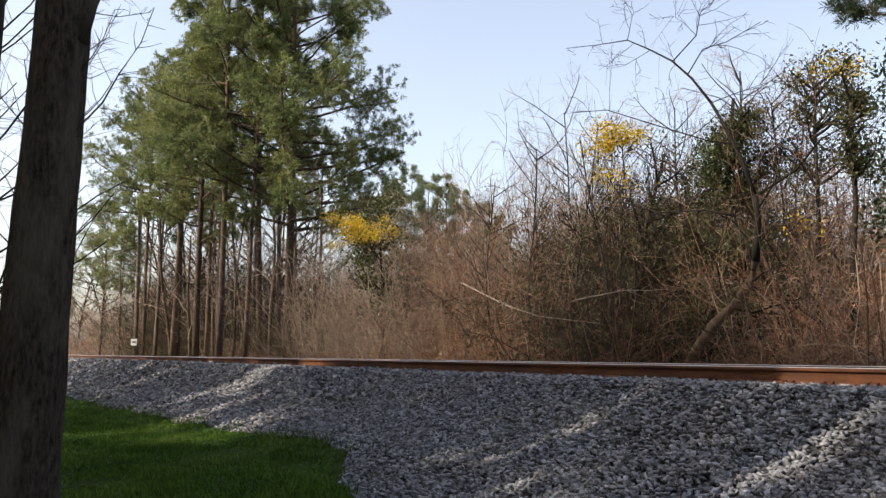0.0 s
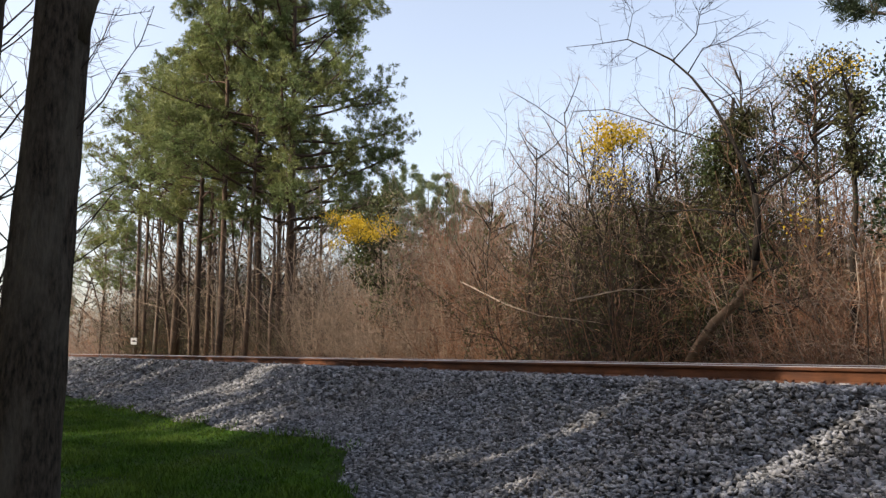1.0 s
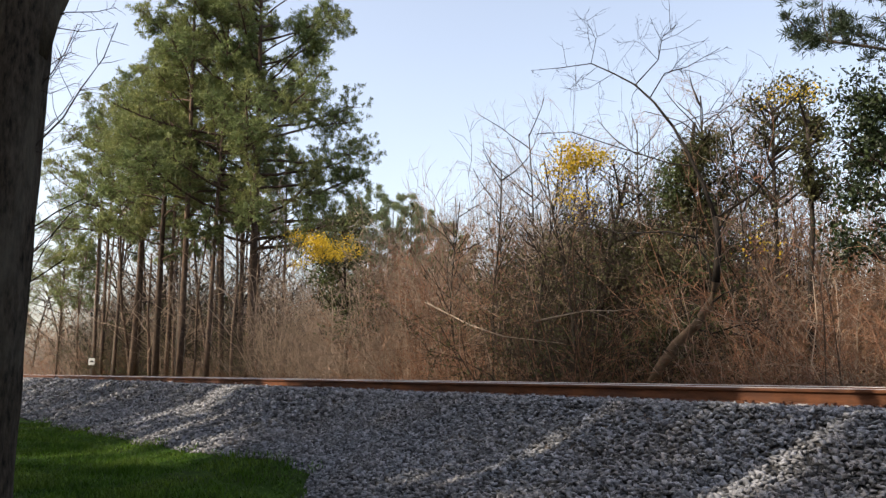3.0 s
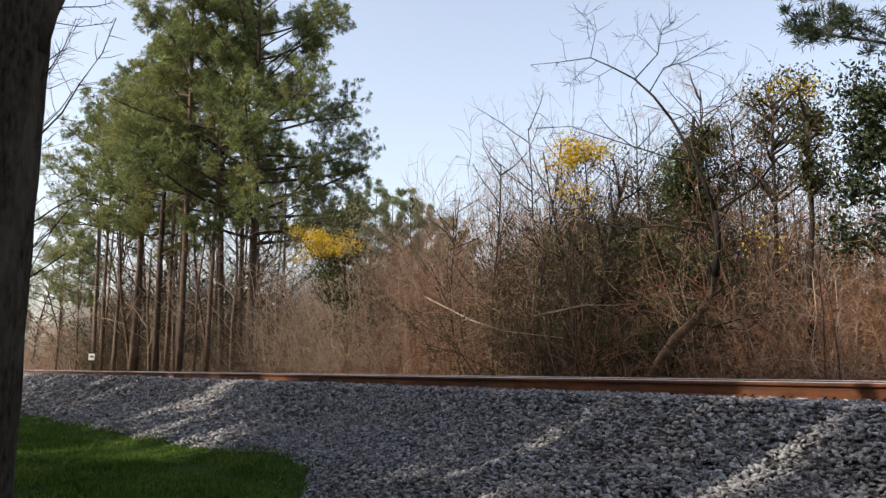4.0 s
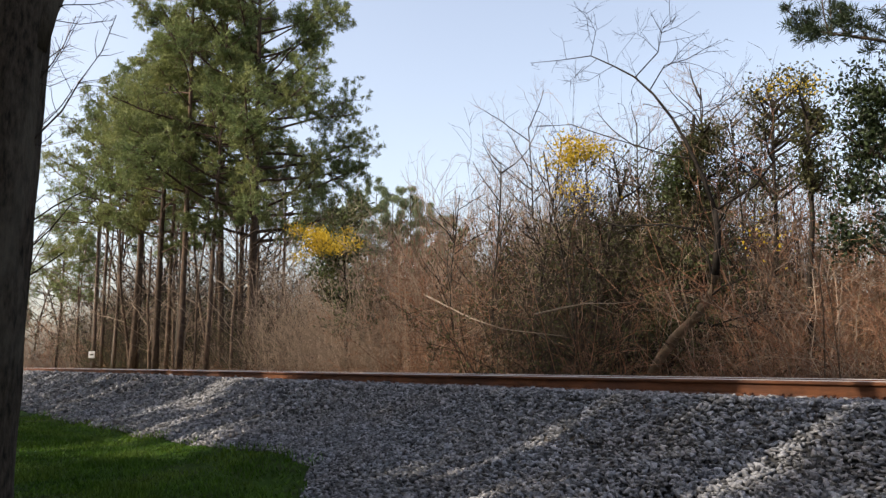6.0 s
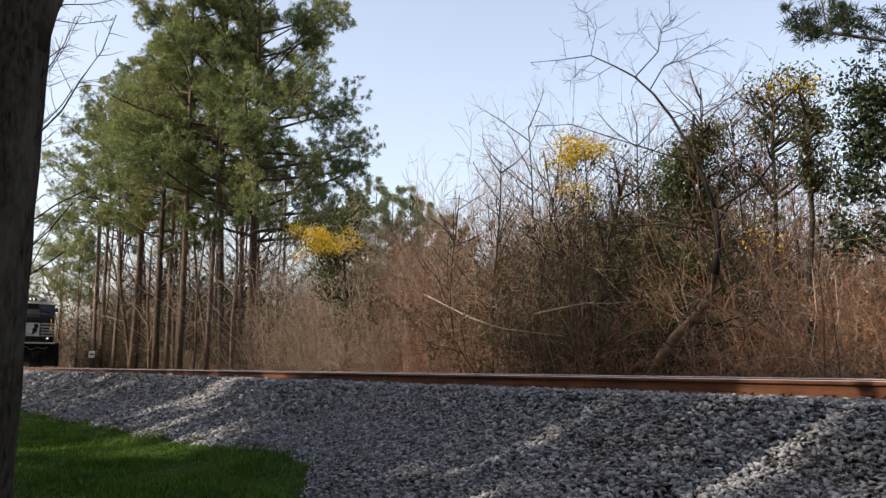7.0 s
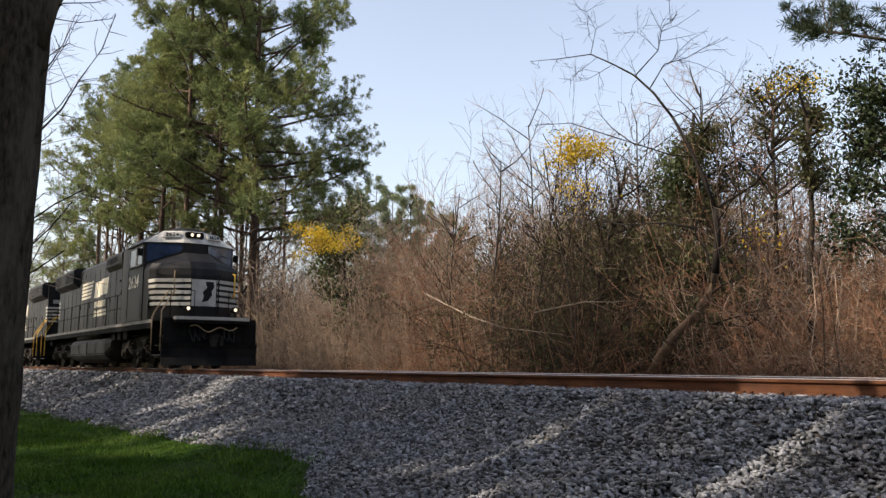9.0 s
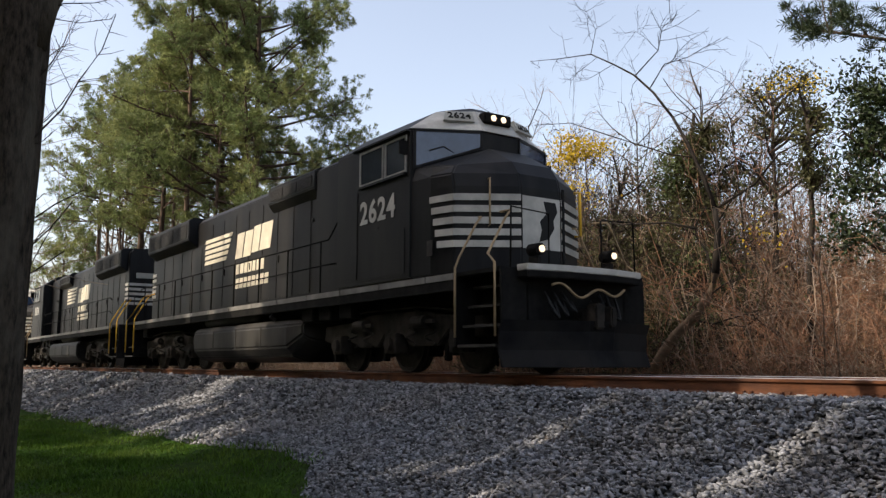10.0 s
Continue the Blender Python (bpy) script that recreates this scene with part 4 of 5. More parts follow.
for pts, r in (([(-6.46, 0.86, 1.67), (-6.45, 0.95, 1.80), (-6.43, 1.06, 1.95), (-6.42, 1.16, 2.18), (-6.39, 1.30, 2.44), (-6.37, 1.38, 2.73)], 0.0085), ([(-6.46, 0.86, 1.68), (-6.45, 0.93, 1.68), (-6.44, 0.99, 1.75), (-6.44, 1.04, 1.81)], 0.0045), ([(-6.46, 0.89, 2.15), (-6.45, 0.98, 2.30), (-6.44, 1.05, 2.46), (-6.42, 1.11, 2.67)], 0.006), ([(-6.46, 0.90, 2.22), (-6.45, 0.96, 2.23), (-6.44, 1.05, 2.42), (-6.42, 1.15, 2.72)], 0.0045), ([(-6.46, 0.91, 2.48), (-6.45, 0.96, 2.62), (-6.42, 1.14, 2.62), (-6.38, 1.36, 2.69)], 0.0055), ([(-6.46, 0.89, 2.14), (-6.45, 0.97, 2.12), (-6.42, 1.12, 2.22), (-6.41, 1.20, 2.21)], 0.0035), ([(-6.45, 0.92, 2.68), (-6.44, 1.03, 2.75), (-6.40, 1.23, 2.79), (-6.38, 1.36, 2.85)], 0.006)):
    main_ = (np.array(pts) - np.array([-6.57, 0.655, -1.42]), r, r * 0.35)
    shoot = child("shoot", limbs_mesh("shoot", [main_], LIMB, 6), big, "thin bare shoot on the trunk")
    child("twig_mass", twigs_mesh("twig_mass", fork(rng, [main_], 11, 0.34, r * 0.42, 0.8, 0.2, 5, 0.16, 0.02), LIMB, 3), shoot)
near_trunk("near_tree", (-9.0, 0.30, -1.42), 0.21, 8.5, "dark tree trunk on the verge", 2, (0.0, 0.012))


def bare_twig_tree():
    """The leafless tree whose twigs show beside the near trunk."""
    for i, (az, r, h) in enumerate(((86.5, 24, 12), (84.6, 34, 13), (88.5, 30, 12))):
        leaf_tree(820 + i, polar(az, r, -1.4), h, 4.2, "leafless tree with drooping grey twigs on the verge", None, 0, 0.1, 0.065, 0.2, LIMB, "bare_tree", "tree", "bare trees on the near side", twig=GREY_TWIG)


bare_twig_tree()
# the trees behind the viewer, which shade the bank
# across the sun's way, where the tip's shadow ends along it, height, width
SHADE = [(-5.6, 6.2, 12, 0.2), (-4.6, 7.2, 12, 0.36), (-6.95, 6.0, 12, 0.34), (-8.45, 6.4, 13, 0.13), (-9.66, 6.6, 12, 0.30), (-11.2, 9.5, 14, 0.55), (-12.7, 10.5, 15, 0.66), (-14.2, 10.4, 12, 0.62), (-15.7, 10.2, 10.5, 0.60), (-17.2, 10.4, 10.5, 0.58), (-18.7, 9.0, 11, 0.46),
         (-22.4, 3.8, 10, 0.44), (-23.9, 4.4, 12, 0.40), (-25.8, 4.0, 11, 0.42), (-27.3, 5.0, 12, 0.42), (-29.6, 4.0, 11, 0.40), (-31.0, 5.0, 12, 0.42), (-33.4, 3.2, 11, 0.42), (-35.2, 4.0, 12, 0.45), (-36.8, 3.0, 11, 0.4), (-39.4, 3.0, 12, 0.5), (-42.5, 3.0, 12, 0.6), (-46, 2.0, 12, 0.7),
         (-13.2, 0.5, 13, 0.62), (-11.9, 3.2, 13, 0.6), (-14.6, -3.0, 13, 0.50), (-17.9, -3.6, 13, 0.5), (-16.2, -2.8, 12, 0.26), (-19.2, -0.6, 13, 0.36), (-20.4, -1.2, 13, 0.5), (-11.2, 1.5, 14, 0.6), (-6.3, 2.4, 14, 0.5), (-3.4, 3.0, 14, 0.7), (-9.4, 1.0, 14, 0.5), (-1.0, 4.0, 14, 0.8), (1.8, 3.0, 14, 0.8)]
shade_protos = [pine(850 + i, (0, 0, 0), 14.0, (4.5, 4.5, 7.6, 10.9)[i], 3.3, "pine on the near side behind the viewer", 0.2, 36, NEEDLE, 8, 0.6, "pines on the near side") for i in range(4)]
# tops that keep the near rail in shade
TOPS = [(-9.9, 9.7, 17, 0.42), (-10.7, 10.0, 17, 0.6), (-12.1, 9.8, 18, 0.6), (-13.4, 10.2, 18, 0.6), (-14.9, 9.8, 18, 0.6), (-16.4, 10.0, 18, 0.6), (-17.9, 9.4, 18, 0.55), (-5.5, 9.6, 17, 0.3), (-8.05, 5.1, 9.5, 0.2)]
low_crowned, high_crowned, tops = [], [], []
for i, (u, tip, h, w) in enumerate(SHADE + TOPS):
    behind_by = -2.2 - 3.0 * w
    h = max(h, (tip - (behind_by - SUN_FROM[0] * u) / -SUN_FROM[1]) * math.tan(radians(SUN_ELEVATION)) + 0.8)
    v = tip - (h - 0.8) / math.tan(radians(SUN_ELEVATION))
    group_ = tops if i >= len(SHADE) else high_crowned if -19 < u < -14 and tip > 5 else low_crowned
    group_.append((-SUN_FROM[1] * u - SUN_FROM[0] * v, SUN_FROM[0] * u - SUN_FROM[1] * v, -1.4, (w, h / 14.0), 67.0 * i))
spread_copies(shade_protos[:2], low_crowned)
spread_copies(shade_protos[2:3], high_crowned)
spread_copies(shade_protos[3:], tops)
# the wood that closes the place behind the viewer
behind = [leaf_tree(870 + i, (0, 0, 0), 9.0, 4.0, "leafy evergreen tree of the wood behind the viewer", DARK_LEAF, 2600, 0.26, 0.12, 0.05, LIMB, "evergreen_tree", "tree", "wood on the near side") for i in range(2)]
spread_copies(behind, [(-64 + 5.0 * i, -17 - 5 * (i % 2), -1.4, (1.2, 1.0 + 0.25 * (i % 3)), 50.0 * i) for i in range(23)] + [(16 + 4 * (i % 2), -12 + 6.0 * i, -1.4, (1.2, 1.1), 50.0 * i) for i in range(3)])


# ---- the freight locomotives ----
def panel(shape, pts, thick, out):
    """A thin plate on four corners (or more), standing proud by thick along out."""
    o = Vector(out).normalized() * thick
    a = [Vector(p) for p in pts]
    return shape.loft([[tuple(p) for p in a], [tuple(p + o) for p in a]])


def text_part(words, height, m, material, parent, label):
    cu = bpy.data.curves.new("lettering", "FONT")
    cu.body, cu.size, cu.extrude, cu.align_x, cu.align_y = words, height * 1.38, 0.003, "CENTER", "CENTER"
    cu.offset, cu.space_character = height * 0.035, 1.12
    tmp = bpy.data.objects.new("lettering", cu)
    me = bpy.data.meshes.new_from_object(tmp)
    bpy.data.objects.remove(tmp)
    me.materials.clear()
    me.materials.append(material)
    ob = new("number", me)
    ob.parent, ob.matrix_basis = parent, m
    return tagged(ob, label)


def wheelset_mesh():
    s = Shape()
    s.cyl((0, -0.75, 0), (0, 0.75, 0), 0.10, 12)
    for d in (-1, 1):
        n = 28
        rings = []
        for y, r in ((0.685, 0.533), (0.705, 0.533), (0.712, 0.510), (0.80, 0.503), (0.81, 0.44), (0.775, 0.42), (0.765, 0.20), (0.80, 0.15), (0.80, 0.02)):
            rings.append([(r * math.cos(2 * math.pi * j / n), d * y, r * math.sin(2 * math.pi * j / n)) for j in range(n)])
        s.loft(rings)
    return s.mesh("wheelset", WHEEL)


WHEELSET = wheelset_mesh()
AXLES = (-1.55, -3.60, -5.65, -14.80, -16.85, -18.90)


def truck(unit, cx):
    """A three-axle truck: side frames with arched pedestals, boxes, springs and brake gear."""
    for d in (-1, 1):
        xz = [(cx - 2.75, 0.62), (cx - 2.45, 0.56), (cx - 2.25, 0.70), (cx - 1.75, 0.70), (cx - 1.45, 0.46), (cx - 0.55, 0.46), (cx - 0.3, 0.68), (cx + 0.3, 0.68), (cx + 0.55, 0.46), (cx + 1.45, 0.46), (cx + 1.75, 0.70), (cx + 2.25, 0.70), (cx + 2.45, 0.56), (cx + 2.75, 0.62),
              (cx + 2.7, 0.90), (cx + 1.6, 0.96), (cx + 0.9, 1.06), (cx - 0.9, 1.06), (cx - 1.6, 0.96), (cx - 2.7, 0.90)]
        frame_ = part("truck_frame", Shape().slab(xz, d * 1.0, d * 1.13), GRIME, unit, "grimy cast truck side frame", bevel=0.02)
        for ax in (-2.05, 0, 2.05):
            s = Shape().box(cx + ax - 0.19, cx + ax + 0.19, d * 0.92, d * 1.20, 0.34, 0.70)
            s.cyl((cx + ax, d * 1.15, 0.51), (cx + ax, d * 1.27, 0.51), 0.125, 14)
            part("journal_box", s, GRIME, frame_, bevel=0.015)
        for ax in (-1.35, -0.75, 0.75, 1.35):
            part("coil_spring", Shape().tube([(cx + ax + 0.085 * math.cos(a), d * 1.22 + 0.085 * math.sin(a), 0.46 + 0.036 * a / 1.1) for a in np.linspace(0, 9.5, 44)], 0.017, 5), GRIME, frame_, smooth=True)
        for ax in (-1.0, 1.05):
            s = Shape().cyl((cx + ax - 0.17, d * 1.24, 0.86), (cx + ax + 0.2, d * 1.24, 0.86), 0.105, 14).box(cx + ax + 0.15, cx + ax + 0.42, d * 1.21, d * 1.27, 0.83, 0.89)
            part("brake_cylinder", s, GRIME, frame_)
        for ax in (-2.62, -0.62, 1.4):
            part("brake_hanger", Shape().slab([(cx + ax, 0.22), (cx + ax + 0.09, 0.2), (cx + ax + 0.16, 0.85), (cx + ax + 0.06, 0.86)], d * 0.86, d * 0.98), DARK_GEAR, frame_, bevel=0.01)
        part("sand_pipe", Shape().tube([(cx + 2.6, d * 0.95, 1.1), (cx + 2.72, d * 0.9, 0.6), (cx + 2.6, d * 0.78, 0.12)], 0.02, 6), DARK_GEAR, frame_)
        part("brake_pipe", Shape().tube([(cx - 2.5, d * 1.16, 1.0), (cx - 0.9, d * 1.18, 1.12), (cx + 0.9, d * 1.18, 1.12), (cx + 2.5, d * 1.16, 0.98)], 0.016, 6), GRIME, frame_)
    part("bolster", Shape().box(cx - 0.6, cx + 0.6, -0.95, 0.95, 0.62, 1.15).box(cx - 2.2, cx - 0.9, -0.6, 0.6, 0.3, 0.8).box(cx + 0.9, cx + 2.2, -0.6, 0.6, 0.3, 0.8), DARK_GEAR, unit, bevel=0.02)


def end_gear(unit, x, d, front):
    """Pilot, coupler, hoses, steps and rails at one end; d is +1 at the front."""
    s = Shape().box(min(x, x - d * 0.06), max(x, x - d * 0.06), -1.48, 1.48, 0.62, 1.50)
    part("end_plate", s, DARK_GEAR, unit, bevel=0.01)
    # angled plough blade
    plan = [(x + d * 0.02, -1.52), (x + d * 0.52, -0.25), (x + d * 0.52, 0.25), (x + d * 0.02, 1.52)]
    back = [(px - d * 0.05, py) for px, py in reversed(plan)]
    rings = [[(px + d * k, py, z) for px, py in plan + back] for z, k in ((0.10, 0.05), (0.35, -0.04), (0.62, -0.02), (0.78, 0.05))]
    part("plough", Shape().loft(rings), PLOUGH, unit, "dark steel snow plough blade", bevel=0.01)
    if front:
        ac = Shape()
        plan = [(x, -1.20), (x + d * 0.22, -1.17), (x + d * 0.34, -0.5), (x + d * 0.34, 0.5), (x + d * 0.22, 1.17), (x, 1.20)]
        ac.loft([[(a, b, 1.40) for a, b in plan], [(a, b, 1.50) for a, b in plan]])
        part("anticlimber", ac, DARK_GEAR, unit, bevel=0.015)
        edge = Shape()
        pl2 = [(a + d * 0.006, b * 1.003) for a, b in plan]
        edge.loft([[(a, b, 1.503) for a, b in pl2], [(a, b, 1.60) for a, b in pl2]])
        part("step_edge", edge, WHITE, unit, "white painted edge over the coupler", bevel=0.01)
    # coupler
    s = Shape().box(min(x - d * 0.2, x + d * 0.35), max(x - d * 0.2, x + d * 0.35), -0.10, 0.10, 0.74, 0.98)
    s.loft([[(x + d * 0.32, -0.14, 0.66), (x + d * 0.32, 0.2, 0.66), (x + d * 0.32, 0.2, 1.04), (x + d * 0.32, -0.14, 1.04)], [(x + d * 0.60, -0.20, 0.66), (x + d * 0.56, 0.02, 0.66), (x + d * 0.56, 0.02, 1.04), (x + d * 0.60, -0.20, 1.04)]])
    s.box(min(x + d * 0.32, x + d * 0.62), max(x + d * 0.32, x + d * 0.62), 0.10, 0.22, 0.70, 1.0)
    part("coupler", s, GRIME, unit, "cast steel knuckle coupler", bevel=0.025)
    for y, bow in ((-0.55, 0.30), (-0.38, 0.24), (0.4, 0.22), (0.55, 0.30), (0.72, 0.34), (-0.72, 0.34)):
        pts = [(x + d * (0.05 + 0.22 * math.sin(math.pi * t)), y + 0.18 * t * (1 if y < 0 else -1), 1.22 - bow * math.sin(math.pi * t) - 0.12 * t) for t in np.linspace(0, 1, 9)]
        part("hose", Shape().tube(pts, 0.022, 7), RUBBER, unit, "black rubber air hose", smooth=True)
    part("chain", Shape().tube([(x + d * 0.26, -0.75 + 1.5 * t, 1.30 - 0.10 * math.sin(math.pi * t) + 0.07 * math.sin(4 * math.pi * t)) for t in np.linspace(0, 1, 25)], 0.02, 6), TAN_RAIL, unit, "pale slack chain across the end", smooth=True)
    # steps and their side sheets
    for sd in (-1, 1):
        y0, y1 = sd * 1.02, sd * 1.50
        inner = x - d * 1.12
        part("step_well", Shape().box(min(x, inner), max(x, inner), min(y0, y0 - sd * 0.04), max(y0, y0 - sd * 0.04), 0.45, 1.5).box(min(inner, inner - d * 0.04), max(inner, inner - d * 0.04), min(y0, y1), max(y0, y1), 0.42, 1.5), DARK_GEAR, unit)
        for k in range(4):
            zz = 0.40 + 0.30 * k
            a = x - d * (0.12 + 0.0 * k)
            b = x - d * 1.05
            tread = part("step", Shape().box(min(a, b), max(a, b), min(sd * (1.50 - 0.10 * k), y0), max(sd * (1.50 - 0.10 * k), y0), zz, zz + 0.035), DARK_GEAR, unit, bevel=0.006)
            part("step_edge", Shape().box(min(a, b), max(a, b), min(sd * (1.505 - 0.10 * k), sd * (1.52 - 0.10 * k)), max(sd * (1.505 - 0.10 * k), sd * (1.52 - 0.10 * k)), zz + 0.0, zz + 0.04), STEP_EDGE, tread, "worn pale step edge")
        rail_m = TAN_RAIL
        if not front:
            rail_m = YELLOW
        for xx, top_x in ((x - d * 1.10, x - d * 1.10), (x - d * 0.10, x - d * 0.35)):
            pts = [(xx, sd * 1.53, 0.55), (xx, sd * 1.53, 1.62), (top_x, sd * 1.46, 1.78), (top_x - d * 0.0, sd * 1.12, 2.36), (top_x, sd * 1.02, 2.48), (top_x - d * 0.3, sd * 0.98, 2.50)]
            part("handrail", Shape().tube(pts, 0.019, 8), rail_m, unit, "worn pipe handrail beside the steps", smooth=True)
    for sd in (-1, 1):
        part("end_handrail", Shape().tube([(x - d * 0.02, sd * 0.55, 1.55), (x - d * 0.02, sd * 0.55, 2.42), (x - d * 0.02, sd * 1.28, 2.46), (x - d * 0.02, sd * 1.30, 1.55)], 0.016, 7), DARK_GEAR, unit, smooth=True)


PLOUGH = mat("plough_steel", (0.005, 0.005, 0.006), (0.012, 0.012, 0.013), 3, 0.8, spec=0.1, bump=0.1, c=(0.022, 0.02, 0.018), c_scale=1.2, c_amount=0.5)
STEP_EDGE = mat("step_edge_grey", (0.02, 0.019, 0.018), (0.05, 0.047, 0.043), 5, 0.6)


def side_sign(unit, hood, sd, flip):
    """Road emblem and name on the hood's side as plain shapes: slanted bars, a block mark, two rows of bars."""
    y = sd * 0.966
    def slant(x0, x1, z0, z1, k=0.10):
        s = Shape()
        kk = k * (-sd)
        panel(s, [(x0, y, z0), (x1, y, z0), (x1 + kk, y, z1), (x0 + kk, y, z1)], 0.006, (0, sd, 0))
        return s
    # order along the side as read from outside: bars first, then the block mark
    base = -14.55 if not flip else -8.45
    step = 1 if not flip else -1
    for k in range(5):
        z0 = 2.98 + 0.155 * k
        ln = 1.75 + 0.10 * k
        a, b = base + step * 0.0, base + step * ln
        part("emblem_bar", slant(min(a, b), max(a, b), z0, z0 + 0.10, 0.08), EMBLEM, hood, "cream painted bar")
    for off, w in ((2.45, 0.50), (3.02, 0.52), (3.60, 0.46), (4.12, 0.68)):
        a, b = base + step * off, base + step * (off + w)
        z0, z1 = (2.92, 3.58) if off < 3.5 else (2.98, 3.64)
        part("emblem_block", slant(min(a, b), max(a, b), z0, z1, 0.16), EMBLEM, hood, "cream painted block mark")
    for row, z in enumerate((2.50, 2.12)):
        x = 2.55
        for w in (0.22, 0.24, 0.2, 0.24, 0.2, 0.22, 0.2) if row == 0 else (0.2, 0.24, 0.22, 0.2, 0.24, 0.2, 0.22, 0.24):
            a, b = base + step * x, base + step * (x + w)
            part("name_bar", slant(min(a, b), max(a, b), z, z + 0.26, 0.03), EMBLEM, hood, "cream painted bar")
            x += w + 0.06


EMBLEM = mat("emblem_cream", (0.52, 0.47, 0.37), (0.64, 0.59, 0.47), 3, 0.5, c=(0.5, 0.45, 0.35), c_scale=2.0, c_amount=0.3)


def locomotive(label, flip_right=False):
    """A six-axle diesel hood unit. Origin at the front plate on the rails; x forward, its right side at negative y."""
    unit = thing("locomotive", label, "locomotive", "locomotives of the train")
    # frame and sill
    s = Shape().box(-20.9, -0.06, -0.75, 0.75, 1.02, 1.50)
    part("underframe", s, DARK_GEAR, unit, bevel=0.01)
    for sd in (-1, 1):
        part("side_sill", Shape().box(-19.98, -1.16, sd * 1.50 if sd < 0 else 1.42, sd * 1.42 if sd < 0 else 1.50, 1.28, 1.488), DARK_GEAR, unit, bevel=0.01)
    part("deck", Shape().box(-20.9, -0.02, -1.48, 1.48, 1.49, 1.56), DARK_GEAR, unit, bevel=0.008)
    rng = np.random.default_rng(12)
    for sd in (-1, 1):
        x = -19.96
        while x < -1.2:
            ln = 1.5
            e = min(x + ln - 0.03, -1.17)
            part("sill_stripe", Shape().box(x, e, min(sd * 1.502, sd * 1.512), max(sd * 1.502, sd * 1.512), 1.455, 1.555), SILL, unit, "dull white sill stripe")
            x += ln
    # cab
    plan = [(-5.15, -1.52), (-2.42, -1.52), (-1.88, -0.40), (-1.88, 0.40), (-2.42, 1.52), (-5.15, 1.52)]
    crown = [(-5.15, -0.90), (-2.62, -0.86), (-2.22, -0.32), (-2.22, 0.32), (-2.62, 0.86), (-5.15, 0.90)]
    ridge = [(-5.15, -0.45), (-2.75, -0.45), (-2.45, -0.2), (-2.45, 0.2), (-2.75, 0.45), (-5.15, 0.45)]
    s = Shape().loft([[(x, y, z) for x, y in pl] for pl, z in ((plan, 1.56), (plan, 4.17), (crown, 4.62), (ridge, 4.76))])
    cab = part("cab", s, BLACK, unit, "black painted wide cab", bevel=0.03)
    # white brow over the windshields
    brow = Shape()
    lo = [(-2.44, -1.53), (-1.87, -0.40), (-1.87, 0.40), (-2.44, 1.53)]
    hi = [(-2.615, -0.87), (-2.205, -0.32), (-2.205, 0.32), (-2.615, 0.87)]
    for i in range(3):
        panel(brow, [(*lo[i], 4.165), (*lo[i + 1], 4.165), (*hi[i + 1], 4.605), (*hi[i], 4.605)], 0.018, (0.8, (-0.5, 0, 0.5)[i], 0.5))
    part("brow", brow, WHITE, cab, "dull white roof front", bevel=0.0)
    for sd in (-1, 1):
        # number boards on the brow
        s = Shape()
        panel(s, [(-2.235, sd * 0.98, 4.33), (-2.045, sd * 0.45, 4.33), (-2.14, sd * 0.43, 4.53), (-2.33, sd * 0.88, 4.53)], 0.07, (0.82, sd * 0.42, 0.25))
        part("number_board", s, BOARD, cab, "pale number board", bevel=0.005)
        # windshields
        n = Vector((1.12, sd * 0.55, 0)).normalized()
        o = n * 0.012
        def on(u, z):
            p = Vector((-2.42, sd * 1.52, z)).lerp(Vector((-1.88, sd * 0.40, z)), u)
            return tuple(p + o)
        s = Shape()
        panel(s, [on(0.07, 3.50), on(0.98, 3.88), on(0.98, 4.12), on(0.07, 4.12)], 0.006, n)
        part("windshield", s, WINDSHIELD, cab, "dark windshield tinted blue like reflected sky")
        s = Shape()
        for u0, u1, z0, z1, z2, z3 in ((0.03, 0.07, 3.46, 3.50, 4.15, 4.15), (0.97, 1.0, 3.85, 3.85, 4.15, 4.15), (0.03, 1.0, 4.115, 4.115, 4.155, 4.155)):
            panel(s, [on(u0, z0), on(u1, z1), on(u1, z2), on(u0, z3)], 0.02, n)
        panel(s, [on(0.03, 3.45), on(1.0, 3.845), on(1.0, 3.885), on(0.03, 3.49)], 0.02, n)
        part("windshield_frame", s, BLACK, cab)
        s = Shape().tube([on(0.6, 3.76), tuple(Vector(on(0.45, 3.86)) + o * 3), tuple(Vector(on(0.25, 3.78)) + o * 3)], 0.01, 5)
        part("wiper", s, RUBBER, cab)
        # side windows
        for x0, x1 in ((-3.22, -2.58), (-4.15, -3.36)):
            w = part("side_window", Shape().box(x0, x1, min(sd * 1.522, sd * 1.53), max(sd * 1.522, sd * 1.53), 3.46, 4.04), GLASS, cab, "dark cab side window")
            s = Shape()
            y0, y1 = min(sd * 1.522, sd * 1.55), max(sd * 1.522, sd * 1.55)
            s.box(x0 - 0.045, x0, y0, y1, 3.42, 4.08).box(x1, x1 + 0.045, y0, y1, 3.42, 4.08).box(x0, x1, y0, y1, 3.42, 3.46).box(x0, x1, y0, y1, 4.04, 4.08)
            part("window_frame", s, WINDOW_FRAME, w, "bright metal window frame")
        part("drip_rail", Shape().box(-4.4, -2.45, min(sd * 1.52, sd * 1.60), max(sd * 1.52, sd * 1.60), 4.12, 4.15), BLACK, cab)
        part("arm_rest", Shape().box(-4.2, -2.55, min(sd * 1.52, sd * 1.58), max(sd * 1.52, sd * 1.58), 3.38, 3.42), BLACK, cab)
        part("side_door", Shape().box(-4.75, -4.28, min(sd * 1.522, sd * 1.532), max(sd * 1.522, sd * 1.532), 1.7, 3.35), BLACK, cab, bevel=0.005)
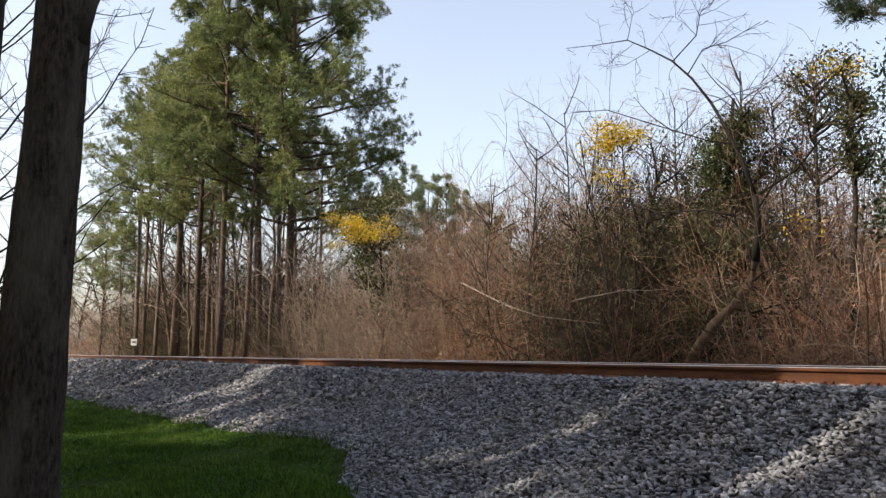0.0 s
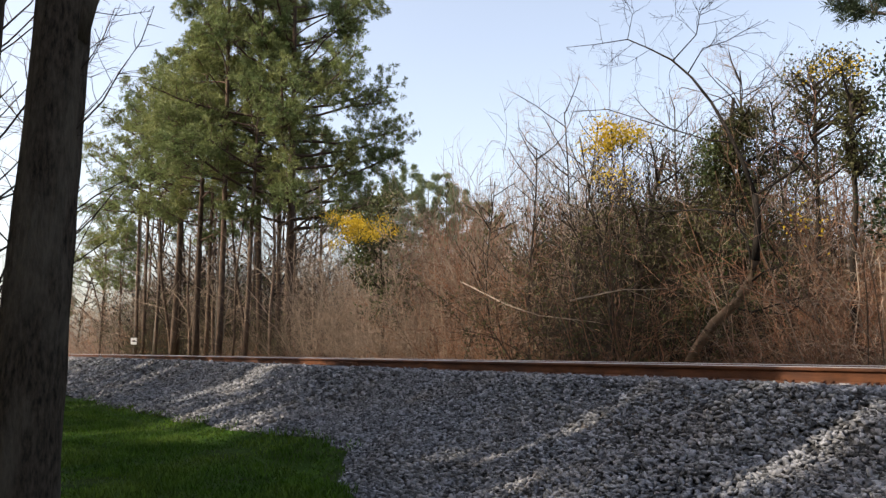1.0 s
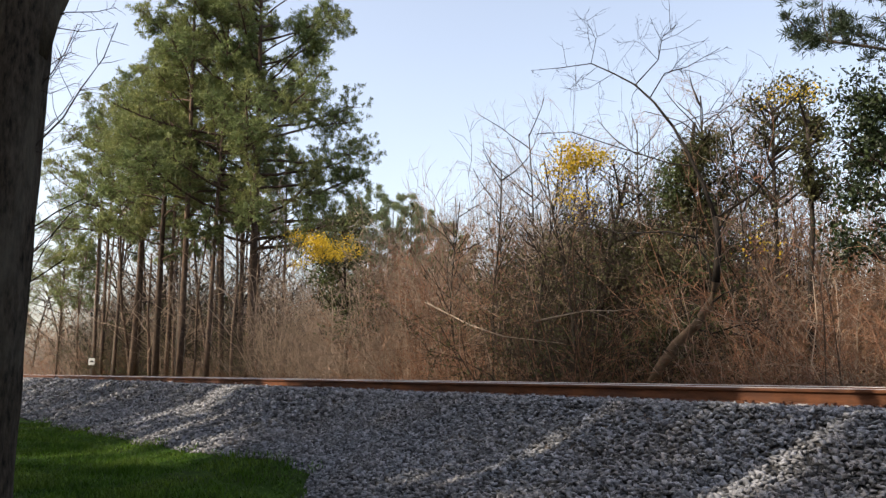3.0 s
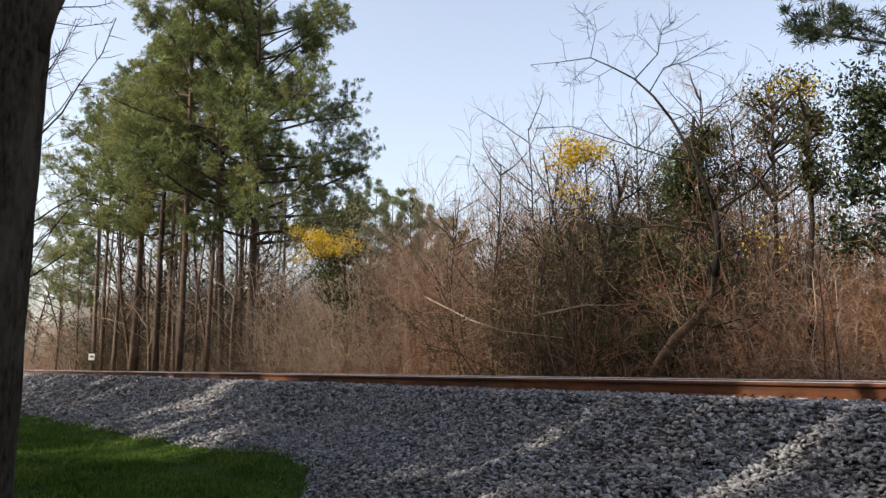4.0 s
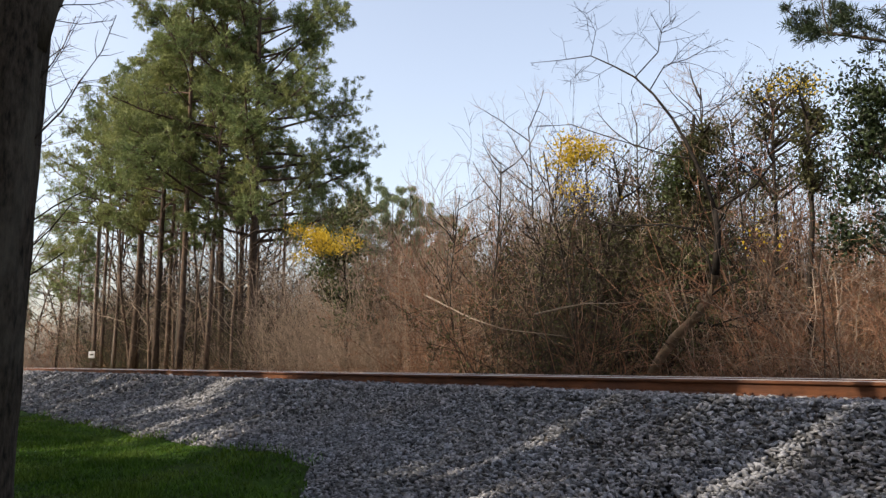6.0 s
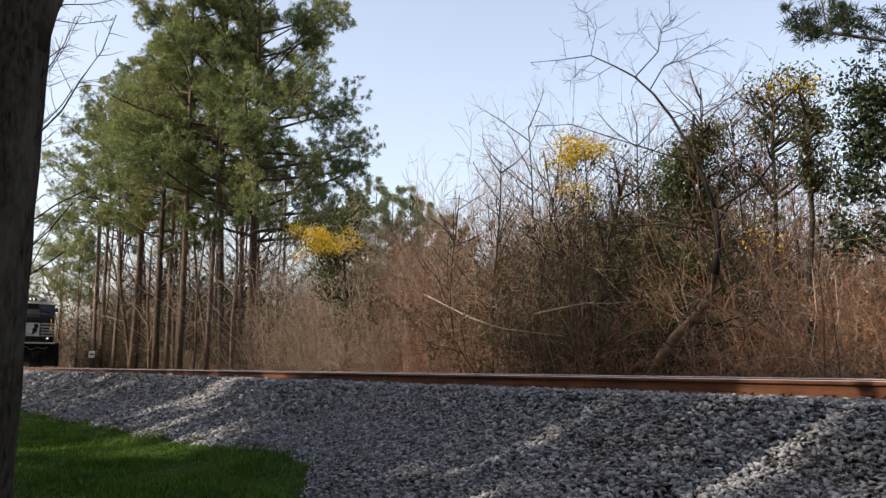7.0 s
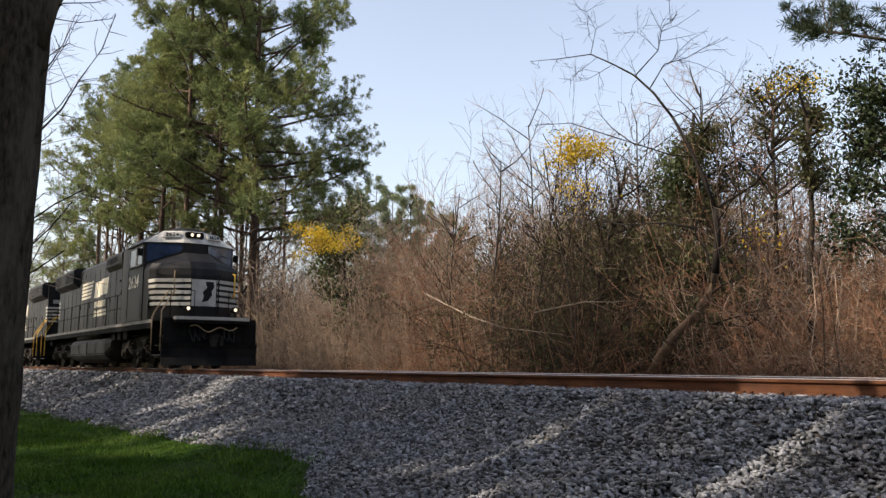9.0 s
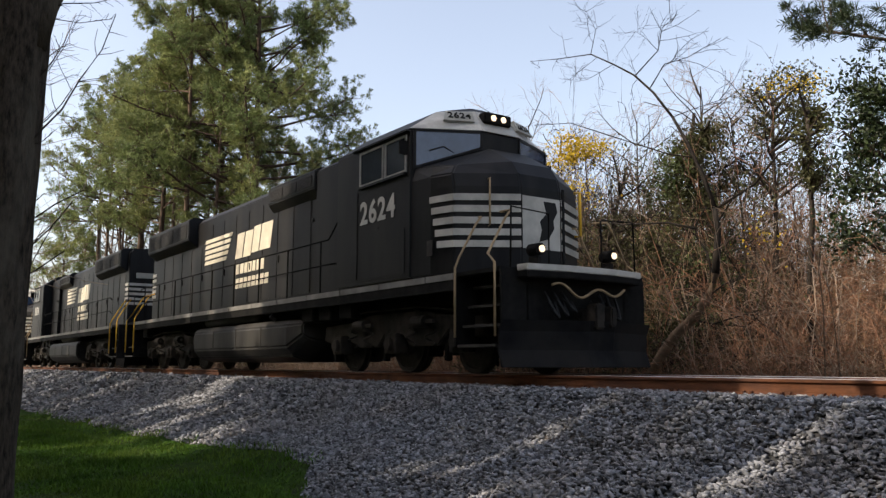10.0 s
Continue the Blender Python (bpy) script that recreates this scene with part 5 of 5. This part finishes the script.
        part("side_panel", Shape().box(-4.2, -2.6, min(sd * 1.522, sd * 1.530), max(sd * 1.522, sd * 1.530), 1.66, 2.45), BLACK, cab, bevel=0.004)
        text_part("2624", 0.42, pose(-3.55, sd * 1.527, 2.89, 90, 0, 0 if sd < 0 else 180), WHITE, cab, "cream road number")
        part("number_plate_bar", Shape().box(-3.62, -3.5, min(sd * 1.522, sd * 1.53), max(sd * 1.522, sd * 1.53), 2.55, 2.59), STEP_EDGE, cab, "small pale plate")
        part("access_plate", Shape().box(-1.95, -1.78, min(sd * 1.49, sd * 1.50), max(sd * 1.49, sd * 1.50), 1.9, 2.15), STEP_EDGE, cab, "grey access plate")
        part("mirror", Shape().box(-2.5, -2.47, min(sd * 1.55, sd * 1.72), max(sd * 1.55, sd * 1.72), 3.7, 3.95), DARK_GEAR, cab, bevel=0.008)
    # text on the near number board
    for sd in (-1, 1):
        c0, c1, c2, c3 = (Vector(p) for p in ((-2.235, sd * 0.98, 4.33), (-2.045, sd * 0.45, 4.33), (-2.14, sd * 0.43, 4.53), (-2.33, sd * 0.88, 4.53)))
        ex = (c1 - c0).normalized() * (1 if sd < 0 else -1)
        en = (c1 - c0).cross(c3 - c0).normalized()
        en = en if en.x > 0 else -en
        mid = (c0 + c1 + c2 + c3) / 4 + Vector((0.82, sd * 0.42, 0.25)).normalized() * 0.07 + en * 0.008
        ey = en.cross(ex).normalized()
        m = Matrix((ex, ey, ex.cross(ey))).transposed().to_4x4()
        m.translation = mid
        text_part("2624", 0.14, m, DARK_GEAR, cab, "dark road number on the board")
    # headlights
    hl = part("headlight", Shape().box(-2.12, -1.93, -0.30, 0.30, 4.36, 4.56), DARK_GEAR, cab, "twin headlight housing", bevel=0.02)
    for y in (-0.11, 0.11):
        part("lens", Shape().cyl((-1.935, y, 4.46), (-1.915, y, 4.46), 0.055, 18), LAMP, hl, "lit round headlight")
    # nose
    def ring(z, k):
        pl = [(-2.45, -1.50), (-1.88, -1.47), (-1.40 - k, -1.34), (-0.82 - k, -0.42), (-0.82 - k, 0.42), (-1.40 - k, 1.34), (-1.88, 1.47), (-2.45, 1.50)]
        return [(x, y, z) for x, y in pl]
    top = [(-2.45, -1.45, 3.47), (-1.92, -1.40, 3.42), (-1.52, -1.22, 3.38), (-1.05, -0.42, 3.46), (-1.05, 0.42, 3.46), (-1.52, 1.22, 3.38), (-1.92, 1.40, 3.42), (-2.45, 1.45, 3.47)]
    hump = [(-2.40, -1.30, 3.52), (-2.2, -1.0, 3.62), (-1.95, -0.75, 3.70), (-1.70, -0.40, 3.82), (-1.70, 0.40, 3.82), (-1.95, 0.75, 3.70), (-2.2, 1.0, 3.62), (-2.40, 1.30, 3.52)]
    s = Shape().loft([ring(1.56, 0), ring(3.0, 0), ring(3.22, 0.05), top, hump])
    nose = part("nose", s, BLACK, unit, "black wide nose", bevel=0.025)
    for k in range(5):
        z0 = 2.005 + 0.19 * k
        for sd in (-1, 1):
            s = Shape()
            p = [(-1.90 + 0.055 * (4 - k) , sd * 1.478), (-1.395, sd * 1.352), (-0.812, sd * 0.43)]
            for a, b in zip(p[:-1], p[1:]):
                e = Vector((b[0] - a[0], b[1] - a[1], 0))
                panel(s, [(*a, z0), (*b, z0), (*b, z0 + 0.11), (*a, z0 + 0.11)], 0.008, (abs(e.y), sd * abs(e.x), 0))
            part("nose_stripe", s, WHITE, nose, "white painted nose stripe")
    # emblem field on the nose: white panel with a dark slanted shape
    s = Shape()
    panel(s, [(-0.815, -0.40, 2.0), (-0.815, 0.40, 2.0), (-0.815, 0.40, 2.86), (-0.815, -0.40, 2.86)], 0.008, (1, 0, 0))
    field = part("nose_emblem", s, WHITE, nose, "white emblem panel on the nose")
    s = Shape()
    panel(s, [(-0.805, py, pz) for py, pz in ((0.04, 2.80), (0.30, 2.80), (0.34, 2.64), (0.25, 2.50), (0.27, 2.36), (0.14, 2.18), (-0.06, 2.12), (0.0, 2.32), (-0.04, 2.46), (0.10, 2.60))], 0.004, (1, 0, 0))
    part("emblem_shape", s, BLACK, field, "dark slanted emblem shape")
    for sd in (-1, 1):
        d_ = part("ditch_light", Shape().cyl((-0.22, sd * 0.755, 1.86), (0.05, sd * 0.755, 1.86), 0.095, 18), DARK_GEAR, unit, "ditch light housing", bevel=0.02)
        part("lens", Shape().cyl((0.05, sd * 0.755, 1.86), (0.07, sd * 0.755, 1.86), 0.052, 18), LAMP, d_, "lit round ditch light")
        part("lamp_bracket", Shape().box(-0.22, 0.0, sd * 0.755 - 0.03, sd * 0.755 + 0.03, 1.56, 1.75), DARK_GEAR, d_)
        gx, gy, gr = (0.0, 0.0, 0.017) if sd < 0 else (-0.06, 0.22, 0.026)
        part("grab_iron", Shape().tube([(gx - 1.12, sd * (gy + 0.86), 3.12), (gx - 1.02, sd * (gy + 0.90), 3.12), (gx - 1.02, sd * (gy + 0.90), 2.35), (gx - 1.12, sd * (gy + 0.86), 2.35)], gr, 7), TAN_RAIL if sd < 0 else YELLOW, nose, "vertical grab iron on the nose", smooth=True)
        part("nose_lamp", Shape().box(-1.12, -1.06, sd * 0.2 - 0.06, sd * 0.2 + 0.06, 3.14, 3.24), STEP_EDGE, nose, "small nose lamp", bevel=0.01)
    part("nose_door", Shape().box(-0.83, -0.80, 0.46, 0.50, 1.62, 3.05), BLACK, nose)
    # hood behind the cab
    hoodp = [(-0.95, 1.56), (-0.95, 4.30), (-0.78, 4.47), (0.78, 4.47), (0.95, 4.30), (0.95, 1.56)]
    hood = part("hood", Shape().prism(hoodp, -19.85, -5.15), BLACK, unit, "long black engine hood with cream emblem", bevel=0.02)
    for x0, x1, w, z0, z1, nm in ((-7.0, -5.16, 1.08, 1.56, 4.44, "equipment_cabinet"), (-9.6, -7.01, 1.12, 3.76, 4.46, "air_intake"), (-19.6, -15.3, 1.24, 3.60, 4.50, "radiator")):
        if nm == "equipment_cabinet":
            pr = [(-w, z0), (-w, z1 - 0.12), (-w + 0.15, z1), (w - 0.15, z1), (w, z1 - 0.12), (w, z0)]
        else:
            pr = [(-0.94, z0), (-w, z0 + 0.22), (-w, z1 - 0.10), (-w + 0.15, z1), (w - 0.15, z1), (w, z1 - 0.10), (w, z0 + 0.22), (0.94, z0)]
        box_ = part(nm, Shape().prism(pr, x0, x1), BLACK, unit, bevel=0.02)
        for sd in (-1, 1):
            n_ = 3 if nm != "equipment_cabinet" else 0
            for k in range(n_):
                a = x0 + 0.12 + (x1 - x0 - 0.24) / n_ * k
                part("grille", Shape().box(a + 0.04, a + (x1 - x0 - 0.24) / n_ - 0.04, min(sd * (w + 0.002), sd * (w + 0.012)), max(sd * (w + 0.002), sd * (w + 0.012)), z0 + 0.28, z1 - 0.18), GRILLE, box_)
    # doors along the hood
    for sd in (-1, 1):
        for k in range(13):
            a = -19.4 + 0.92 * k
            z1 = 3.55 if a < -15.2 else 4.1
            door = part("hood_door", Shape().box(a, a + 0.86, min(sd * 0.952, sd * 0.963), max(sd * 0.952, sd * 0.963), 1.72, z1), BLACK, hood, bevel=0.004)
            if k % 2:
                part("latch", Shape().box(a + 0.06, a + 0.10, min(sd * 0.963, sd * 0.985), max(sd * 0.963, sd * 0.985), 2.55, 2.72), DARK_GEAR, door)
        # walkway rail
        for k in range(10):
            x = -18.9 + 1.62 * k
            part("stanchion", Shape().cyl((x, sd * 1.46, 1.56), (x, sd * 1.46, 2.62), 0.017, 7), DARK_GEAR, unit)
        for z in (2.12, 2.62):
            part("walkway_rail", Shape().tube([(-19.6, sd * 1.46, z - 0.1), (-19.3, sd * 1.46, z), (-5.6, sd * 1.46, z), (-5.3, sd * 1.40, z + (0.35 if z > 2.3 else 0.0))], 0.016, 7), DARK_GEAR, unit, smooth=True)
        side_sign(unit, hood, sd, sd > 0)
        part("walkway_lamp", Shape().cyl((-7.0, sd * 1.12, 3.25), (-7.0, sd * 1.17, 3.25), 0.05, 10), STEP_EDGE, unit, "small pale walkway lamp")
    for k in range(3):
        x = -18.6 + 1.25 * k
        part("cooling_fan", Shape().cyl((x, 0, 4.49), (x, 0, 4.60), 0.56, 24), DARK_GEAR, unit, bevel=0.015)
    part("exhaust_stack", Shape().box(-12.4, -11.3, -0.28, 0.28, 4.46, 4.64), DARK_GEAR, unit, bevel=0.03)
    part("horn", Shape().box(-8.6, -8.5, -0.3, 0.3, 4.46, 4.6).cyl((-8.5, -0.2, 4.62), (-8.1, -0.2, 4.64), 0.06, 10).cyl((-8.5, 0.0, 4.62), (-8.05, 0.0, 4.64), 0.07, 10).cyl((-8.5, 0.2, 4.62), (-8.15, 0.2, 4.64), 0.06, 10), GRIME, unit)
    part("cab_cooler", Shape().box(-4.6, -3.5, -0.5, 0.5, 4.68, 4.80), BLACK, unit, bevel=0.03)
    # rear end of the hood: stripes and number board
    for k in range(5):
        z0 = 2.35 + 0.18 * k
        s = Shape().box(-19.865, -19.852, -0.93, 0.93, z0, z0 + 0.10)
        part("end_stripe", s, WHITE, hood, "white painted hood end stripe")
        for sd in (-1, 1):
            part("end_stripe", Shape().box(-19.85, -19.42, min(sd * 0.964, sd * 0.972), max(sd * 0.964, sd * 0.972), z0, z0 + 0.10), WHITE, hood, "white painted hood end stripe")
    part("end_board", Shape().box(-19.88, -19.85, -0.7, 0.7, 3.36, 3.56), BOARD, hood, "pale end number board")
    # fuel tank, reservoirs, boxes under the sill
    pr = [(-1.30, 0.32), (-1.46, 0.52), (-1.46, 0.98), (-1.34, 1.12), (1.34, 1.12), (1.46, 0.98), (1.46, 0.52), (1.30, 0.32), (0.9, 0.2), (-0.9, 0.2)]
    s = Shape()
    s.loft([[(-13.75, y, z) for y, z in pr], [(-7.55, y, z) for y, z in pr], [(-6.95, y * 0.93, 0.62 + (z - 0.2) * 0.5) for y, z in pr]])
    tank = part("fuel_tank", s, STEEL_GREY, unit, "grey steel fuel tank", bevel=0.04)
    for sd in (-1, 1):
        for x in (-12.2, -10.6, -9.0):
            part("tank_strap", Shape().box(x, x + 0.05, min(sd * 1.462, sd * 1.472), max(sd * 1.462, sd * 1.472), 0.52, 1.0), STEEL_GREY, tank)
        part("filler", Shape().cyl((-8.3, sd * 1.40, 1.12), (-8.3, sd * 1.52, 1.22), 0.05, 10), GRIME, tank)
        part("reservoir", Shape().tube([(-13.3, sd * 1.22, 1.27), (-13.2, sd * 1.22, 1.27), (-9.7, sd * 1.22, 1.27), (-9.6, sd * 1.22, 1.27)], [0.04, 0.13, 0.13, 0.04], 16), STEEL_GREY, unit, "grey air reservoir", smooth=True)
        for x in (-19.3, -7.0, -6.2, -5.3):
            part("equipment_box", Shape().box(x, x + 0.55, min(sd * 1.0, sd * 1.36), max(sd * 1.0, sd * 1.36), 1.02, 1.40), DARK_GEAR, unit, bevel=0.02)
    truck(unit, -3.60)
    truck(unit, -16.85)
    end_gear(unit, 0.0, 1, True)
    end_gear(unit, -20.9, -1, False)
    for x in AXLES:
        ob = new("wheelset", WHEELSET)
        ob.parent, ob.matrix_basis = unit, pose(x, 0, 0.508)
        tagged(ob, "dark steel wheelset")
    return unit


SILL = mat("sill_white", (0.14, 0.137, 0.128), (0.24, 0.233, 0.216), 2.5, 0.6, c=(0.11, 0.10, 0.09), c_scale=1.3, c_amount=0.6)
BOARD = mat("number_board", (0.30, 0.295, 0.265), (0.40, 0.39, 0.35), 3, 0.5)
GRILLE = mat("dark_grille", (0.010, 0.010, 0.010), (0.022, 0.021, 0.02), 40, 0.8, stretch=(0.2, 1, 6), bump=0.5, bump_scale=60)
WINDOW_FRAME = mat("window_frame", (0.16, 0.155, 0.145), (0.27, 0.26, 0.24), 4, 0.5)
lead_unit = locomotive("black diesel freight locomotive with white nose stripes, lights lit")
third_unit = copy_thing(lead_unit, pose(0, CENTRE, 0))
second_unit = copy_thing(lead_unit, pose(0, CENTRE, 0))
tagged(second_unit, "black diesel freight locomotive coupled backwards behind the first")
tagged(third_unit, "black diesel freight locomotive at the rear of the three")


ballast_stones(bed)

# ---- movement ----
SPEED, FRONT_AT_END, PITCH_OF_UNITS = 16.57, -9.56, 22.05


def front_at(t):
    """Where the leading end plate is on the track."""
    return FRONT_AT_END + SPEED * (t - 10.0)


def motions():
    times = [0.5 * k for k in range(21)]
    walk(lead_unit, [(t, pose(front_at(t), CENTRE, 0)) for t in times])
    walk(second_unit, [(t, pose(front_at(t) - PITCH_OF_UNITS - 20.9, CENTRE, 0, 0, 0, 180)) for t in times])
    walk(third_unit, [(t, pose(front_at(t) - 2 * PITCH_OF_UNITS, CENTRE, 0)) for t in times])
    per_frame = math.degrees(SPEED / FPS / 0.508)
    for unit, sense in ((lead_unit, 1), (second_unit, -1), (third_unit, 1)):
        for ob in unit.children:
            if ob.name.startswith("wheelset"):
                x = ob.location.x
                walk(ob, [(k / FPS, pose(x, 0, 0.508, 0, sense * per_frame * k, 0)) for k in range(301)])


motions()
